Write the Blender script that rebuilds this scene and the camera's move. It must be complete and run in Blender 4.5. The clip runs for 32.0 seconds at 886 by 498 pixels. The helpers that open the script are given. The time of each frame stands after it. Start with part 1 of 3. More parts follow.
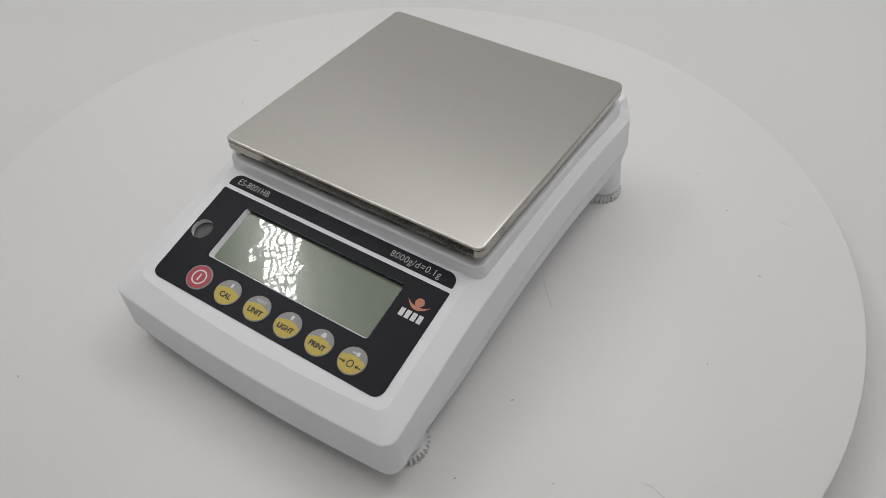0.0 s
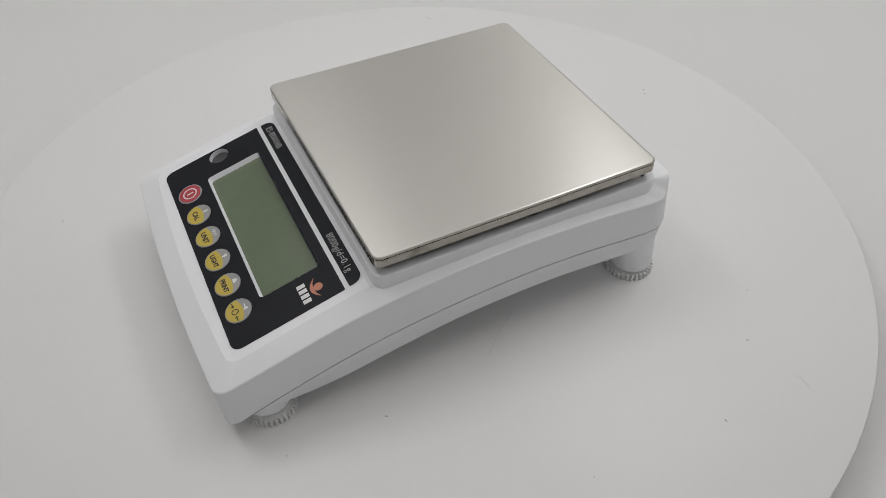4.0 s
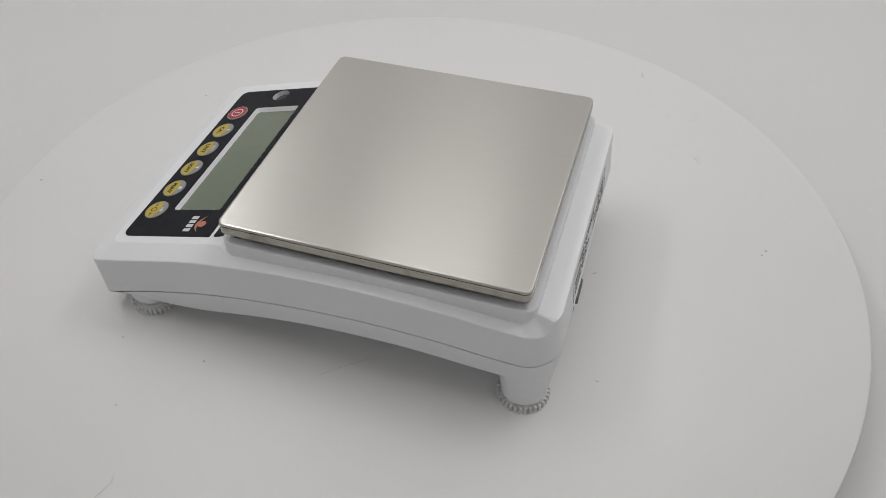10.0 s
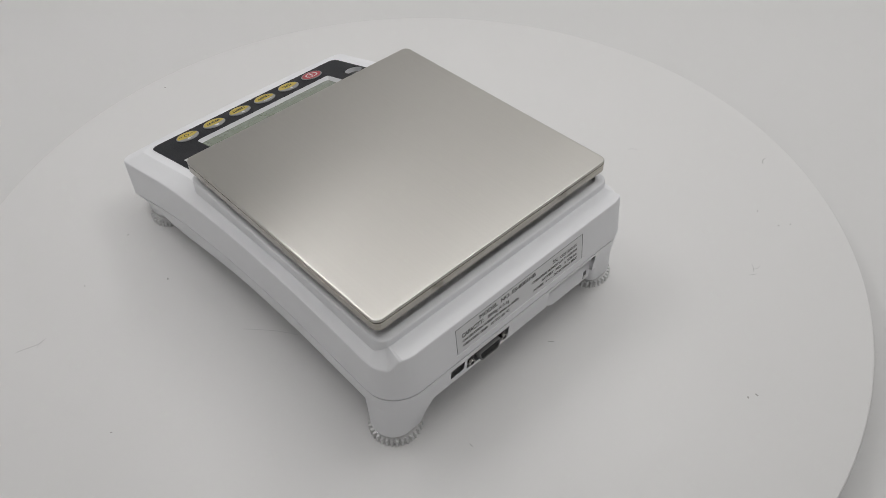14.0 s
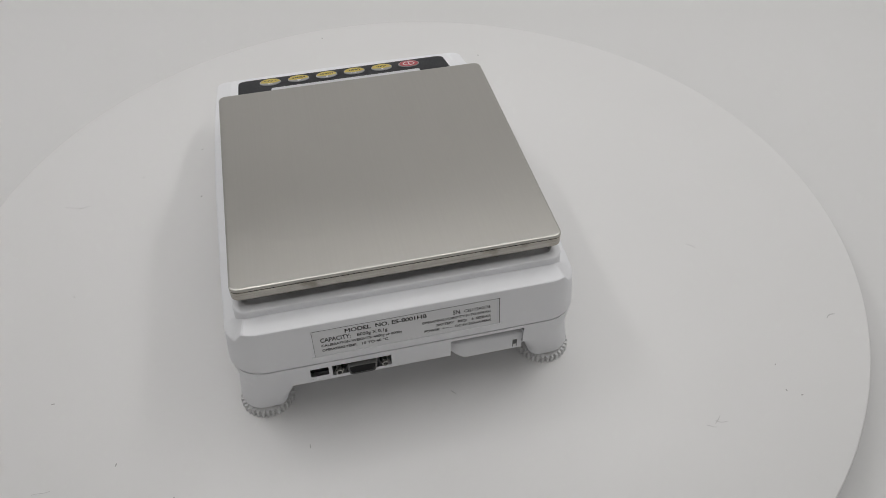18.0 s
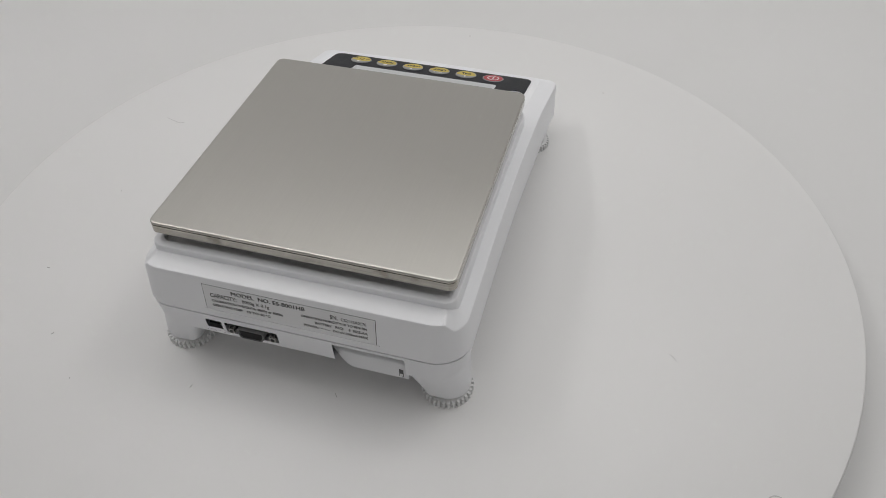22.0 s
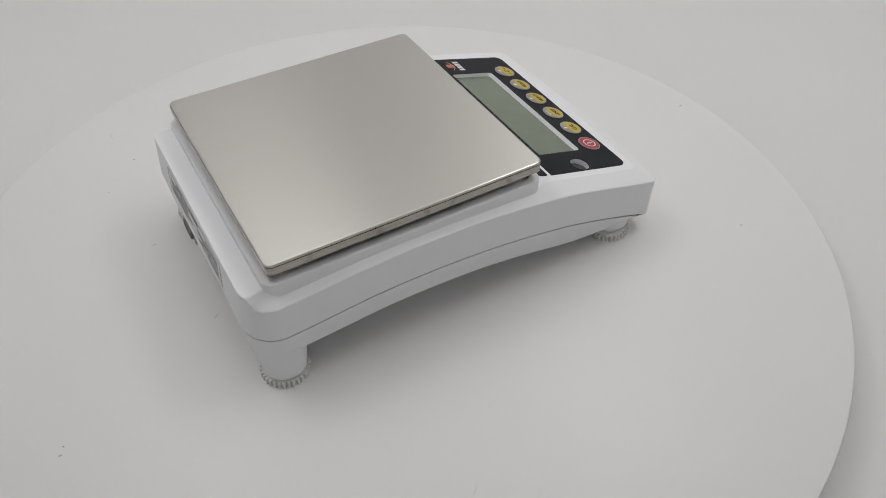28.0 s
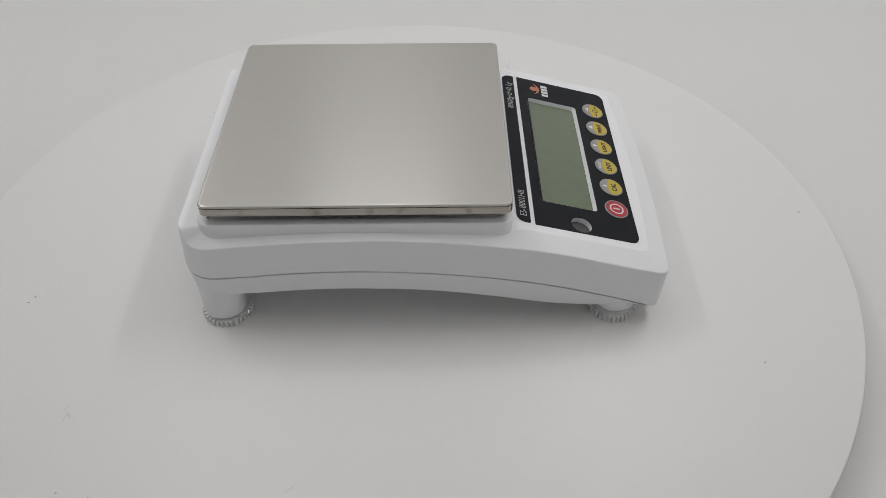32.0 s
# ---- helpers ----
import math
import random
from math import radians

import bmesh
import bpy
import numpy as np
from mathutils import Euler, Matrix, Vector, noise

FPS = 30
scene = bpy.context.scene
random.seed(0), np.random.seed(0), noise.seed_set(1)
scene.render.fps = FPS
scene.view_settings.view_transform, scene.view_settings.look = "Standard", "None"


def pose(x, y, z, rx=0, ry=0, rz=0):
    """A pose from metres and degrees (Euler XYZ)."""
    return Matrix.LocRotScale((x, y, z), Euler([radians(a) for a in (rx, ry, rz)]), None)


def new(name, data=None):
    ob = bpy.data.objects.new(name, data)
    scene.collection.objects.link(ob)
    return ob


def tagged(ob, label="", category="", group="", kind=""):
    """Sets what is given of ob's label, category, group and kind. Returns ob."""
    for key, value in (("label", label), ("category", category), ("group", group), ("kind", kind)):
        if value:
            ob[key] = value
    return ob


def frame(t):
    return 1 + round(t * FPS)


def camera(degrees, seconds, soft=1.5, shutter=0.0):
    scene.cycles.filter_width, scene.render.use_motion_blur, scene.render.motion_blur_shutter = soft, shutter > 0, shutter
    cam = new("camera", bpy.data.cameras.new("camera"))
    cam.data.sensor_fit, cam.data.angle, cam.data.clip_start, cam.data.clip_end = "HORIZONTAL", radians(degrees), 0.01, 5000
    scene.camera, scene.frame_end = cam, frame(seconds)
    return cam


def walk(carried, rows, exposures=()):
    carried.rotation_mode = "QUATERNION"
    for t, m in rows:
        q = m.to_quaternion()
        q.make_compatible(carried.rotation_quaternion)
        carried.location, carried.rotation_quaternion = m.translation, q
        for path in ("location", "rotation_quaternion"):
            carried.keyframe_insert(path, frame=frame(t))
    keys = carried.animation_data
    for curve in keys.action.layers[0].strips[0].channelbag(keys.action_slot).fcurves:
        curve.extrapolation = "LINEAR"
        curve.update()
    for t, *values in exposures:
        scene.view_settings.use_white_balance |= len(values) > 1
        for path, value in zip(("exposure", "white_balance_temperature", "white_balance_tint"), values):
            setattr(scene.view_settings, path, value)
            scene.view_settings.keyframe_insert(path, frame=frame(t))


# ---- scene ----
CLIP = 32.0
cam = camera(58.423, CLIP, soft=0.6)

# seconds, camera x y z, tilt, roll, heading, turntable angle
PATH = [
    (0.0, 0.0072, -0.3952, 0.3731, 44.730, -0.884, -3.644, -37.248),
    (0.5, 0.0066, -0.3953, 0.3736, 44.626, -0.792, -3.551, -40.931),
    (1.0, 0.0063, -0.3951, 0.3742, 44.569, -0.768, -3.526, -44.615),
    (1.5, 0.0062, -0.3954, 0.3746, 44.498, -0.728, -3.475, -48.299),
    (2.0, 0.0055, -0.3964, 0.3749, 44.489, -0.744, -3.407, -51.984),
    (2.5, 0.0041, -0.3984, 0.3752, 44.531, -0.734, -3.278, -55.671),
    (3.0, 0.0020, -0.4012, 0.3752, 44.595, -0.711, -3.028, -59.361),
    (3.5, 0.0008, -0.4036, 0.3769, 44.716, -0.744, -2.860, -63.057),
    (5.5, 0.0019, -0.4011, 0.3787, 44.661, -0.332, -2.269, -77.859),
    (6.0, 0.0034, -0.4000, 0.3792, 44.629, -0.221, -2.478, -81.561),
    (6.5, 0.0030, -0.3978, 0.3778, 44.540, -0.315, -2.520, -85.263),
    (7.0, 0.0027, -0.3971, 0.3775, 44.286, -0.315, -2.625, -88.966),
    (7.5, 0.0022, -0.3982, 0.3808, 44.355, -0.360, -2.485, -92.671),
    (8.0, 0.0009, -0.3975, 0.3817, 44.241, -0.534, -2.386, -96.379),
    (8.5, 0.0019, -0.3954, 0.3824, 44.325, -0.587, -2.511, -100.090),
    (9.0, 0.0034, -0.3952, 0.3835, 44.428, -0.711, -2.696, -103.804),
    (9.5, 0.0040, -0.3950, 0.3846, 44.421, -0.794, -2.780, -107.519),
    (10.0, 0.0051, -0.3938, 0.3860, 44.524, -0.959, -2.879, -111.235),
    (10.5, 0.0056, -0.3939, 0.3871, 44.445, -1.035, -2.752, -114.951),
    (11.0, 0.0047, -0.3934, 0.3876, 44.365, -1.476, -2.771, -118.666),
    (11.5, 0.0046, -0.3929, 0.3873, 44.486, -1.525, -2.834, -122.379),
    (12.0, 0.0050, -0.3929, 0.3872, 44.556, -1.591, -2.928, -126.091),
    (12.5, 0.0044, -0.3929, 0.3867, 44.631, -1.822, -3.020, -129.803),
    (13.0, 0.0036, -0.3931, 0.3857, 44.693, -1.960, -3.097, -133.515),
    (13.5, 0.0035, -0.3926, 0.3838, 44.763, -1.866, -3.132, -137.230),
    (14.0, 0.0040, -0.3926, 0.3820, 44.783, -1.760, -3.261, -140.946),
    (14.5, 0.0046, -0.3933, 0.3813, 44.984, -1.796, -3.286, -144.663),
    (16.5, 0.0105, -0.3931, 0.3821, 45.019, -0.967, -3.115, -159.537),
    (17.0, 0.0084, -0.3929, 0.3826, 44.932, -1.351, -2.930, -163.246),
    (17.5, 0.0061, -0.3937, 0.3837, 44.880, -1.054, -2.858, -166.946),
    (18.0, 0.0060, -0.3941, 0.3849, 44.943, -0.967, -2.925, -170.640),
    (18.5, 0.0072, -0.3940, 0.3850, 44.863, -0.915, -3.081, -174.328),
    (19.0, 0.0069, -0.3940, 0.3855, 44.960, -0.994, -3.019, -178.011),
    (19.5, 0.0065, -0.3945, 0.3852, 44.939, -1.022, -2.830, -181.689),
    (20.0, 0.0062, -0.3950, 0.3853, 44.937, -1.061, -2.724, -185.361),
    (20.5, 0.0062, -0.3945, 0.3849, 45.028, -1.218, -2.796, -189.026),
    (21.0, 0.0058, -0.3953, 0.3848, 45.031, -1.345, -2.899, -192.687),
    (21.5, 0.0065, -0.3955, 0.3839, 45.215, -1.216, -3.066, -196.345),
    (22.0, 0.0067, -0.3957, 0.3836, 45.332, -1.156, -3.270, -200.000),
    (22.5, 0.0054, -0.3961, 0.3839, 45.350, -1.333, -3.422, -203.654),
    (23.0, 0.0041, -0.3972, 0.3842, 45.345, -1.365, -3.329, -207.311),
    (23.5, 0.0044, -0.3971, 0.3830, 45.312, -1.633, -3.296, -210.972),
    (24.0, 0.0053, -0.3979, 0.3830, 45.272, -1.697, -3.241, -214.636),
    (24.5, 0.0057, -0.3987, 0.3834, 45.282, -1.659, -3.260, -218.302),
    (25.0, 0.0060, -0.3987, 0.3844, 45.291, -1.429, -3.090, -221.970),
    (25.5, 0.0045, -0.3996, 0.3838, 45.417, -1.583, -3.344, -225.637),
    (27.5, 0.0062, -0.4002, 0.3845, 45.433, -0.453, -3.504, -240.324),
    (28.0, 0.0071, -0.4000, 0.3853, 45.387, -0.481, -3.740, -243.998),
    (28.5, 0.0093, -0.4009, 0.3843, 45.425, -0.343, -3.835, -247.673),
    (29.0, 0.0086, -0.4011, 0.3839, 45.509, -0.456, -3.728, -251.348),
    (29.5, 0.0072, -0.4007, 0.3823, 45.412, -0.498, -3.418, -255.022),
    (30.0, 0.0084, -0.3995, 0.3811, 45.445, -0.426, -3.631, -258.695),
    (30.5, 0.0074, -0.3988, 0.3800, 45.487, -0.584, -3.593, -262.367),
    (31.0, 0.0059, -0.3993, 0.3796, 45.564, -0.726, -3.525, -266.039),
    (31.5, 0.0055, -0.3999, 0.3789, 45.650, -0.748, -3.452, -269.712),
    (32.0, 0.0060, -0.4009, 0.3778, 45.845, -0.564, -3.302, -273.387),
]
walk(cam, [(t, pose(x, y, z, tilt, 0, head) @ pose(0, 0, 0, 0, 0, roll)) for t, x, y, z, tilt, roll, head, a in PATH])

# ---- light ----
scene.view_settings.exposure = -0.06
world = bpy.data.worlds.new("world")
scene.world = world
world.use_nodes = True
world.node_tree.nodes["Background"].inputs[0].default_value = (0.9, 0.95, 1.0, 1)
world.node_tree.nodes["Background"].inputs[1].default_value = 0.02


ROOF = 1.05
# Left and back bars follow their reflections; the right one is added for balance.
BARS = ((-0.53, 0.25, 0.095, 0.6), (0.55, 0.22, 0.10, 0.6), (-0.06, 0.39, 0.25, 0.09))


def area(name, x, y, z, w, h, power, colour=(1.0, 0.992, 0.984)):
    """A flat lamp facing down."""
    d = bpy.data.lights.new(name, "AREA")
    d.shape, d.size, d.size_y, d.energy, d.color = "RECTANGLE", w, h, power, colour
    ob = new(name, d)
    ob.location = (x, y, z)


# Unseen wide fill lamp under the roof, added for soft overhead light.
area("added_roof_fill", 0.2, 0.25, ROOF - 0.004, 1.3, 1.4, 3.0)
# Lamps of the added right bar and of the back bar.
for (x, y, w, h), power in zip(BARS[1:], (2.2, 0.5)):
    area("led_bar_and_fill", x, y, ROOF - 0.032, w, h, power)

# ---- materials ----


def base_mat(name):
    m = bpy.data.materials.new(name)
    m.use_nodes = True
    return m, m.node_tree.nodes, m.node_tree.links, m.node_tree.nodes["Principled BSDF"]


def surf(name, rgb, rough=0.5, metal=0.0, spec=0.5, var=0.04, scale=30.0, fine=900.0, bump=0.02, dist=0.0003, coat=0.0, coat_rough=0.1, stains=0.0):
    """A surface with colour variation at two scales, uneven gloss and a fine relief."""
    m, n, l, b = base_mat(name)
    tc = n.new("ShaderNodeTexCoord")
    big, small = n.new("ShaderNodeTexNoise"), n.new("ShaderNodeTexNoise")
    big.inputs["Scale"].default_value, big.inputs["Detail"].default_value = scale, 4
    small.inputs["Scale"].default_value, small.inputs["Detail"].default_value = fine, 3
    l.new(tc.outputs["Object"], big.inputs["Vector"])
    l.new(tc.outputs["Object"], small.inputs["Vector"])
    ramp = n.new("ShaderNodeMix")
    ramp.data_type = "RGBA"
    ramp.inputs["A"].default_value = (*[max(0, v * (1 - var)) for v in rgb], 1)
    ramp.inputs["B"].default_value = (*[min(1, v * (1 + var)) for v in rgb], 1)
    mixf = n.new("ShaderNodeMath")
    mixf.operation = "MULTIPLY_ADD"
    mixf.inputs[1].default_value = 0.35
    l.new(small.outputs["Fac"], mixf.inputs[0])
    sc = n.new("ShaderNodeMath")
    sc.operation = "MULTIPLY"
    sc.inputs[1].default_value = 0.65
    l.new(big.outputs["Fac"], sc.inputs[0])
    l.new(sc.outputs[0], mixf.inputs[2])
    l.new(mixf.outputs[0], ramp.inputs["Factor"])
    l.new(ramp.outputs["Result"], b.inputs["Base Color"])
    rr = n.new("ShaderNodeMapRange")
    rr.inputs["To Min"].default_value, rr.inputs["To Max"].default_value = max(0.02, rough - 0.06), rough + 0.06
    l.new(big.outputs["Fac"], rr.inputs["Value"])
    l.new(rr.outputs["Result"], b.inputs["Roughness"])
    b.inputs["Metallic"].default_value = metal
    b.inputs["Specular IOR Level"].default_value = spec
    b.inputs["Coat Weight"].default_value, b.inputs["Coat Roughness"].default_value = coat, coat_rough
    if bump:
        bm = n.new("ShaderNodeBump")
        bm.inputs["Strength"].default_value, bm.inputs["Distance"].default_value = bump * 5, dist
        l.new(small.outputs["Fac"], bm.inputs["Height"])
        l.new(bm.outputs["Normal"], b.inputs["Normal"])
    return m


WHITE = surf("white_plastic", (0.85, 0.855, 0.88), 0.5, var=0.02, scale=12, fine=1400, bump=0.03, dist=0.0002)
FOOTW = surf("foot_plastic", (0.75, 0.75, 0.75), 0.5, var=0.03, scale=60, fine=1500, bump=0.03, dist=0.0002)
BLACK = surf("black_overlay", (0.009, 0.010, 0.014), 0.42, spec=0.16, var=0.12, scale=40, fine=2200, bump=0.03, dist=0.0003)
DARK = surf("black_plastic", (0.007, 0.007, 0.008), 0.5, spec=0.25, var=0.1, scale=200, fine=2500, bump=0.03)
GREYP = surf("grey_plastic", (0.10, 0.10, 0.103), 0.5, var=0.1, scale=200, fine=2500, bump=0.03)
YELLOW = surf("yellow_print", (0.55, 0.42, 0.055), 0.4, var=0.06, scale=150, fine=2600, bump=0.05)
SILVER = surf("silver_print", (0.30, 0.30, 0.30), 0.4, var=0.05, scale=150, fine=2600, bump=0.05)
LEVELG = surf("level_face", (0.07, 0.07, 0.07), 0.4, var=0.05, scale=150, fine=2600, bump=0.05)
RED = surf("red_print", (0.42, 0.03, 0.045), 0.4, var=0.06, scale=150, fine=2600, bump=0.05)
ORANGE = surf("orange_print", (0.52, 0.205, 0.12), 0.45, var=0.05, scale=150, fine=2600, bump=0.03)
INK_W = surf("white_print", (0.72, 0.72, 0.72), 0.5, var=0.05, scale=300, fine=2600, bump=0.0)
INK_G = surf("grey_white_print", (0.56, 0.56, 0.56), 0.5, var=0.05, scale=300, fine=2600, bump=0.0)
INK_K = surf("black_print", (0.02, 0.02, 0.02), 0.5, var=0.1, scale=300, fine=2600, bump=0.0)
LABEL = surf("label_paper", (0.765, 0.768, 0.78), 0.55, var=0.025, scale=60, fine=2000, bump=0.02)
CONN = surf("connector_metal", (0.16, 0.16, 0.16), 0.45, var=0.08, scale=200, fine=2500, bump=0.03)
CHROME = surf("nickel", (0.46, 0.45, 0.43), 0.25, 1.0, var=0.08, scale=300, fine=2500, bump=0.03)
DISC = surf("turntable_laminate", (0.775, 0.77, 0.768), 0.42, var=0.02, scale=5, fine=700, bump=0.015, dist=0.0002)
PAPER = surf("backdrop_paper", (0.705, 0.702, 0.7), 0.6, var=0.02, scale=3, fine=500, bump=0.02, dist=0.0003)
WALLM = surf("wall_paint", (0.64, 0.633, 0.627), 0.8, var=0.03, scale=2, fine=120, bump=0.02, dist=0.001)
CEILM = surf("ceiling_paint", (0.8, 0.793, 0.787), 0.85, var=0.03, scale=2, fine=120, bump=0.02, dist=0.001)
FABRIC = surf("white_fabric", (0.8, 0.797, 0.79), 0.85, var=0.02, scale=6, fine=900, bump=0.03, dist=0.0003)
GREYF = surf("grey_fabric", (0.58, 0.577, 0.57), 0.85, var=0.03, scale=6, fine=900, bump=0.03, dist=0.0003)
DUST = surf("dust", (0.46, 0.45, 0.44), 0.9, var=0.2, scale=400, fine=3000, bump=0.0)
DUSTL = surf("pale_dust", (0.57, 0.565, 0.56), 0.9, var=0.2, scale=400, fine=3000, bump=0.0)


def steel_mat():
    """Stainless steel, brushed from front to back."""
    m, n, l, b = base_mat("brushed_steel")
    tc, mp = n.new("ShaderNodeTexCoord"), n.new("ShaderNodeMapping")
    mp.inputs["Scale"].default_value = (1100, 6, 300)
    l.new(tc.outputs["Object"], mp.inputs["Vector"])
    hair, wide = n.new("ShaderNodeTexNoise"), n.new("ShaderNodeTexNoise")
    hair.inputs["Scale"].default_value, hair.inputs["Detail"].default_value = 1.0, 4
    wide.inputs["Scale"].default_value, wide.inputs["Detail"].default_value = 14, 3
    l.new(mp.outputs["Vector"], hair.inputs["Vector"])
    l.new(tc.outputs["Object"], wide.inputs["Vector"])
    mr = n.new("ShaderNodeMapRange")
    mr.inputs["To Min"].default_value, mr.inputs["To Max"].default_value = 0.27, 0.31
    band, mp2 = n.new("ShaderNodeTexNoise"), n.new("ShaderNodeMapping")
    mp2.inputs["Scale"].default_value = (60, 3, 60)
    band.inputs["Scale"].default_value, band.inputs["Detail"].default_value = 1.0, 3
    l.new(tc.outputs["Object"], mp2.inputs["Vector"])
    l.new(mp2.outputs["Vector"], band.inputs["Vector"])
    blend = n.new("ShaderNodeMath")
    blend.operation = "MULTIPLY_ADD"
    blend.inputs[1].default_value = 0.35
    l.new(band.outputs["Fac"], blend.inputs[0])
    half = n.new("ShaderNodeMath")
    half.operation = "MULTIPLY_ADD"
    half.inputs[1].default_value, half.inputs[2].default_value = 0.9, -0.12
    l.new(wide.outputs["Fac"], half.inputs[0])
    l.new(half.outputs[0], blend.inputs[2])
    l.new(blend.outputs[0], mr.inputs["Value"])
    l.new(mr.outputs["Result"], b.inputs["Roughness"])
    col = n.new("ShaderNodeMix")
    col.data_type = "RGBA"
    col.inputs["A"].default_value, col.inputs["B"].default_value = (0.555, 0.541, 0.509, 1), (0.585, 0.570, 0.536, 1)
    l.new(hair.outputs["Fac"], col.inputs["Factor"])
    l.new(col.outputs["Result"], b.inputs["Base Color"])
    b.inputs["Metallic"].default_value = 1.0
    b.inputs["Anisotropic"].default_value = 0.93
    tan = n.new("ShaderNodeTangent")
    tan.direction_type, tan.uv_map = "UV_MAP", "brush"
    l.new(tan.outputs["Tangent"], b.inputs["Tangent"])
    return m


STEEL = steel_mat()


def rim_mat():
    """Folded steel edge with drawn lines, scuffs and brown stains."""
    m, n, l, b = base_mat("scuffed_steel")
    tc, mp = n.new("ShaderNodeTexCoord"), n.new("ShaderNodeMapping")
    mp.inputs["Scale"].default_value = (22, 22, 1100)
    l.new(tc.outputs["Object"], mp.inputs["Vector"])
    drawn, spot = n.new("ShaderNodeTexNoise"), n.new("ShaderNodeTexNoise")
    drawn.inputs["Scale"].default_value, drawn.inputs["Detail"].default_value = 1.0, 4
    spot.inputs["Scale"].default_value, spot.inputs["Detail"].default_value = 70, 5
    l.new(mp.outputs["Vector"], drawn.inputs["Vector"])
    l.new(tc.outputs["Object"], spot.inputs["Vector"])
    stain = n.new("ShaderNodeMapRange")
    stain.inputs["From Min"].default_value, stain.inputs["From Max"].default_value = 0.56, 0.74
    l.new(spot.outputs["Fac"], stain.inputs["Value"])
    c1, c2 = n.new("ShaderNodeMix"), n.new("ShaderNodeMix")
    c1.data_type = c2.data_type = "RGBA"
    c1.inputs["A"].default_value, c1.inputs["B"].default_value = (0.24, 0.225, 0.195, 1), (0.58, 0.55, 0.495, 1)
    c2.inputs["B"].default_value = (0.17, 0.15, 0.12, 1)
    l.new(drawn.outputs["Fac"], c1.inputs["Factor"])
    l.new(c1.outputs["Result"], c2.inputs["A"])
    l.new(stain.outputs["Result"], c2.inputs["Factor"])
    l.new(c2.outputs["Result"], b.inputs["Base Color"])
    b.inputs["Metallic"].default_value = 1.0
    b.inputs["Roughness"].default_value = 0.2
    bp = n.new("ShaderNodeBump")
    bp.inputs["Strength"].default_value, bp.inputs["Distance"].default_value = 0.06, 0.0001
    l.new(drawn.outputs["Fac"], bp.inputs["Height"])
    l.new(bp.outputs["Normal"], b.inputs["Normal"])
    return m


RIM = rim_mat()


def lcd_mat():
    """A grey-green liquid crystal under a loose, wavy film."""
    m, n, l, b = base_mat("lcd_film")
    tc = n.new("ShaderNodeTexCoord")
    wave, fine = n.new("ShaderNodeTexNoise"), n.new("ShaderNodeTexNoise")
    wave.inputs["Scale"].default_value, wave.inputs["Detail"].default_value, wave.inputs["Distortion"].default_value = 11, 1, 0.5
    fine.inputs["Scale"].default_value = 160
    l.new(tc.outputs["Object"], wave.inputs["Vector"])
    l.new(tc.outputs["Object"], fine.inputs["Vector"])
    col = n.new("ShaderNodeMix")
    col.data_type = "RGBA"
    col.inputs["A"].default_value, col.inputs["B"].default_value = (0.120, 0.155, 0.095, 1), (0.138, 0.175, 0.110, 1)
    l.new(fine.outputs["Fac"], col.inputs["Factor"])
    l.new(col.outputs["Result"], b.inputs["Base Color"])
    b.inputs["Roughness"].default_value = 0.2
    b.inputs["Coat Weight"].default_value, b.inputs["Coat Roughness"].default_value = 1.0, 0.01
    warp = n.new("ShaderNodeMix")
    warp.data_type = "VECTOR"
    warp.inputs["Factor"].default_value = 0.035
    l.new(tc.outputs["Object"], warp.inputs["A"])
    l.new(wave.outputs["Color"], warp.inputs["B"])
    fold = n.new("ShaderNodeTexVoronoi")
    fold.feature = "DISTANCE_TO_EDGE"
    fold.inputs["Scale"].default_value = 22
    l.new(warp.outputs["Result"], fold.inputs["Vector"])
    ridge = n.new("ShaderNodeMapRange")
    ridge.interpolation_type = "SMOOTHSTEP"
    ridge.inputs["From Max"].default_value, ridge.inputs["To Min"].default_value, ridge.inputs["To Max"].default_value = 0.16, 0.14, 0.0
    l.new(fold.outputs["Distance"], ridge.inputs["Value"])
    both = n.new("ShaderNodeMath")
    l.new(wave.outputs["Fac"], both.inputs[0])
    l.new(ridge.outputs["Result"], both.inputs[1])
    bp = n.new("ShaderNodeBump")
    bp.inputs["Strength"].default_value, bp.inputs["Distance"].default_value = 0.34, 0.0019
    l.new(both.outputs[0], bp.inputs["Height"])
    l.new(bp.outputs["Normal"], b.inputs["Coat Normal"])
    return m


LCD = lcd_mat()


def glow_mat(name, rgb, strength):
    m, n, l, b = base_mat(name)
    b.inputs["Base Color"].default_value = (*rgb, 1)
    b.inputs["Emission Color"].default_value = (*rgb, 1)
    b.inputs["Emission Strength"].default_value = strength
    return m


# ---- mesh helpers ----


def finish(name, bm, material, angle=35, smooth=True):
    me = bpy.data.meshes.new(name)
    bmesh.ops.recalc_face_normals(bm, faces=bm.faces[:])
    bm.to_mesh(me)
    bm.free()
    me.materials.append(material)
    if smooth:
        me.polygons.foreach_set("use_smooth", [True] * len(me.polygons))
        me.set_sharp_from_angle(angle=radians(angle))
    return me


def part(name, bm, material, parent, label="", m=None, angle=35):
    ob = new(name, finish(name, bm, material, angle))
    ob.parent = parent
    if m is not None:
        ob.matrix_local = m
    return tagged(ob, label)


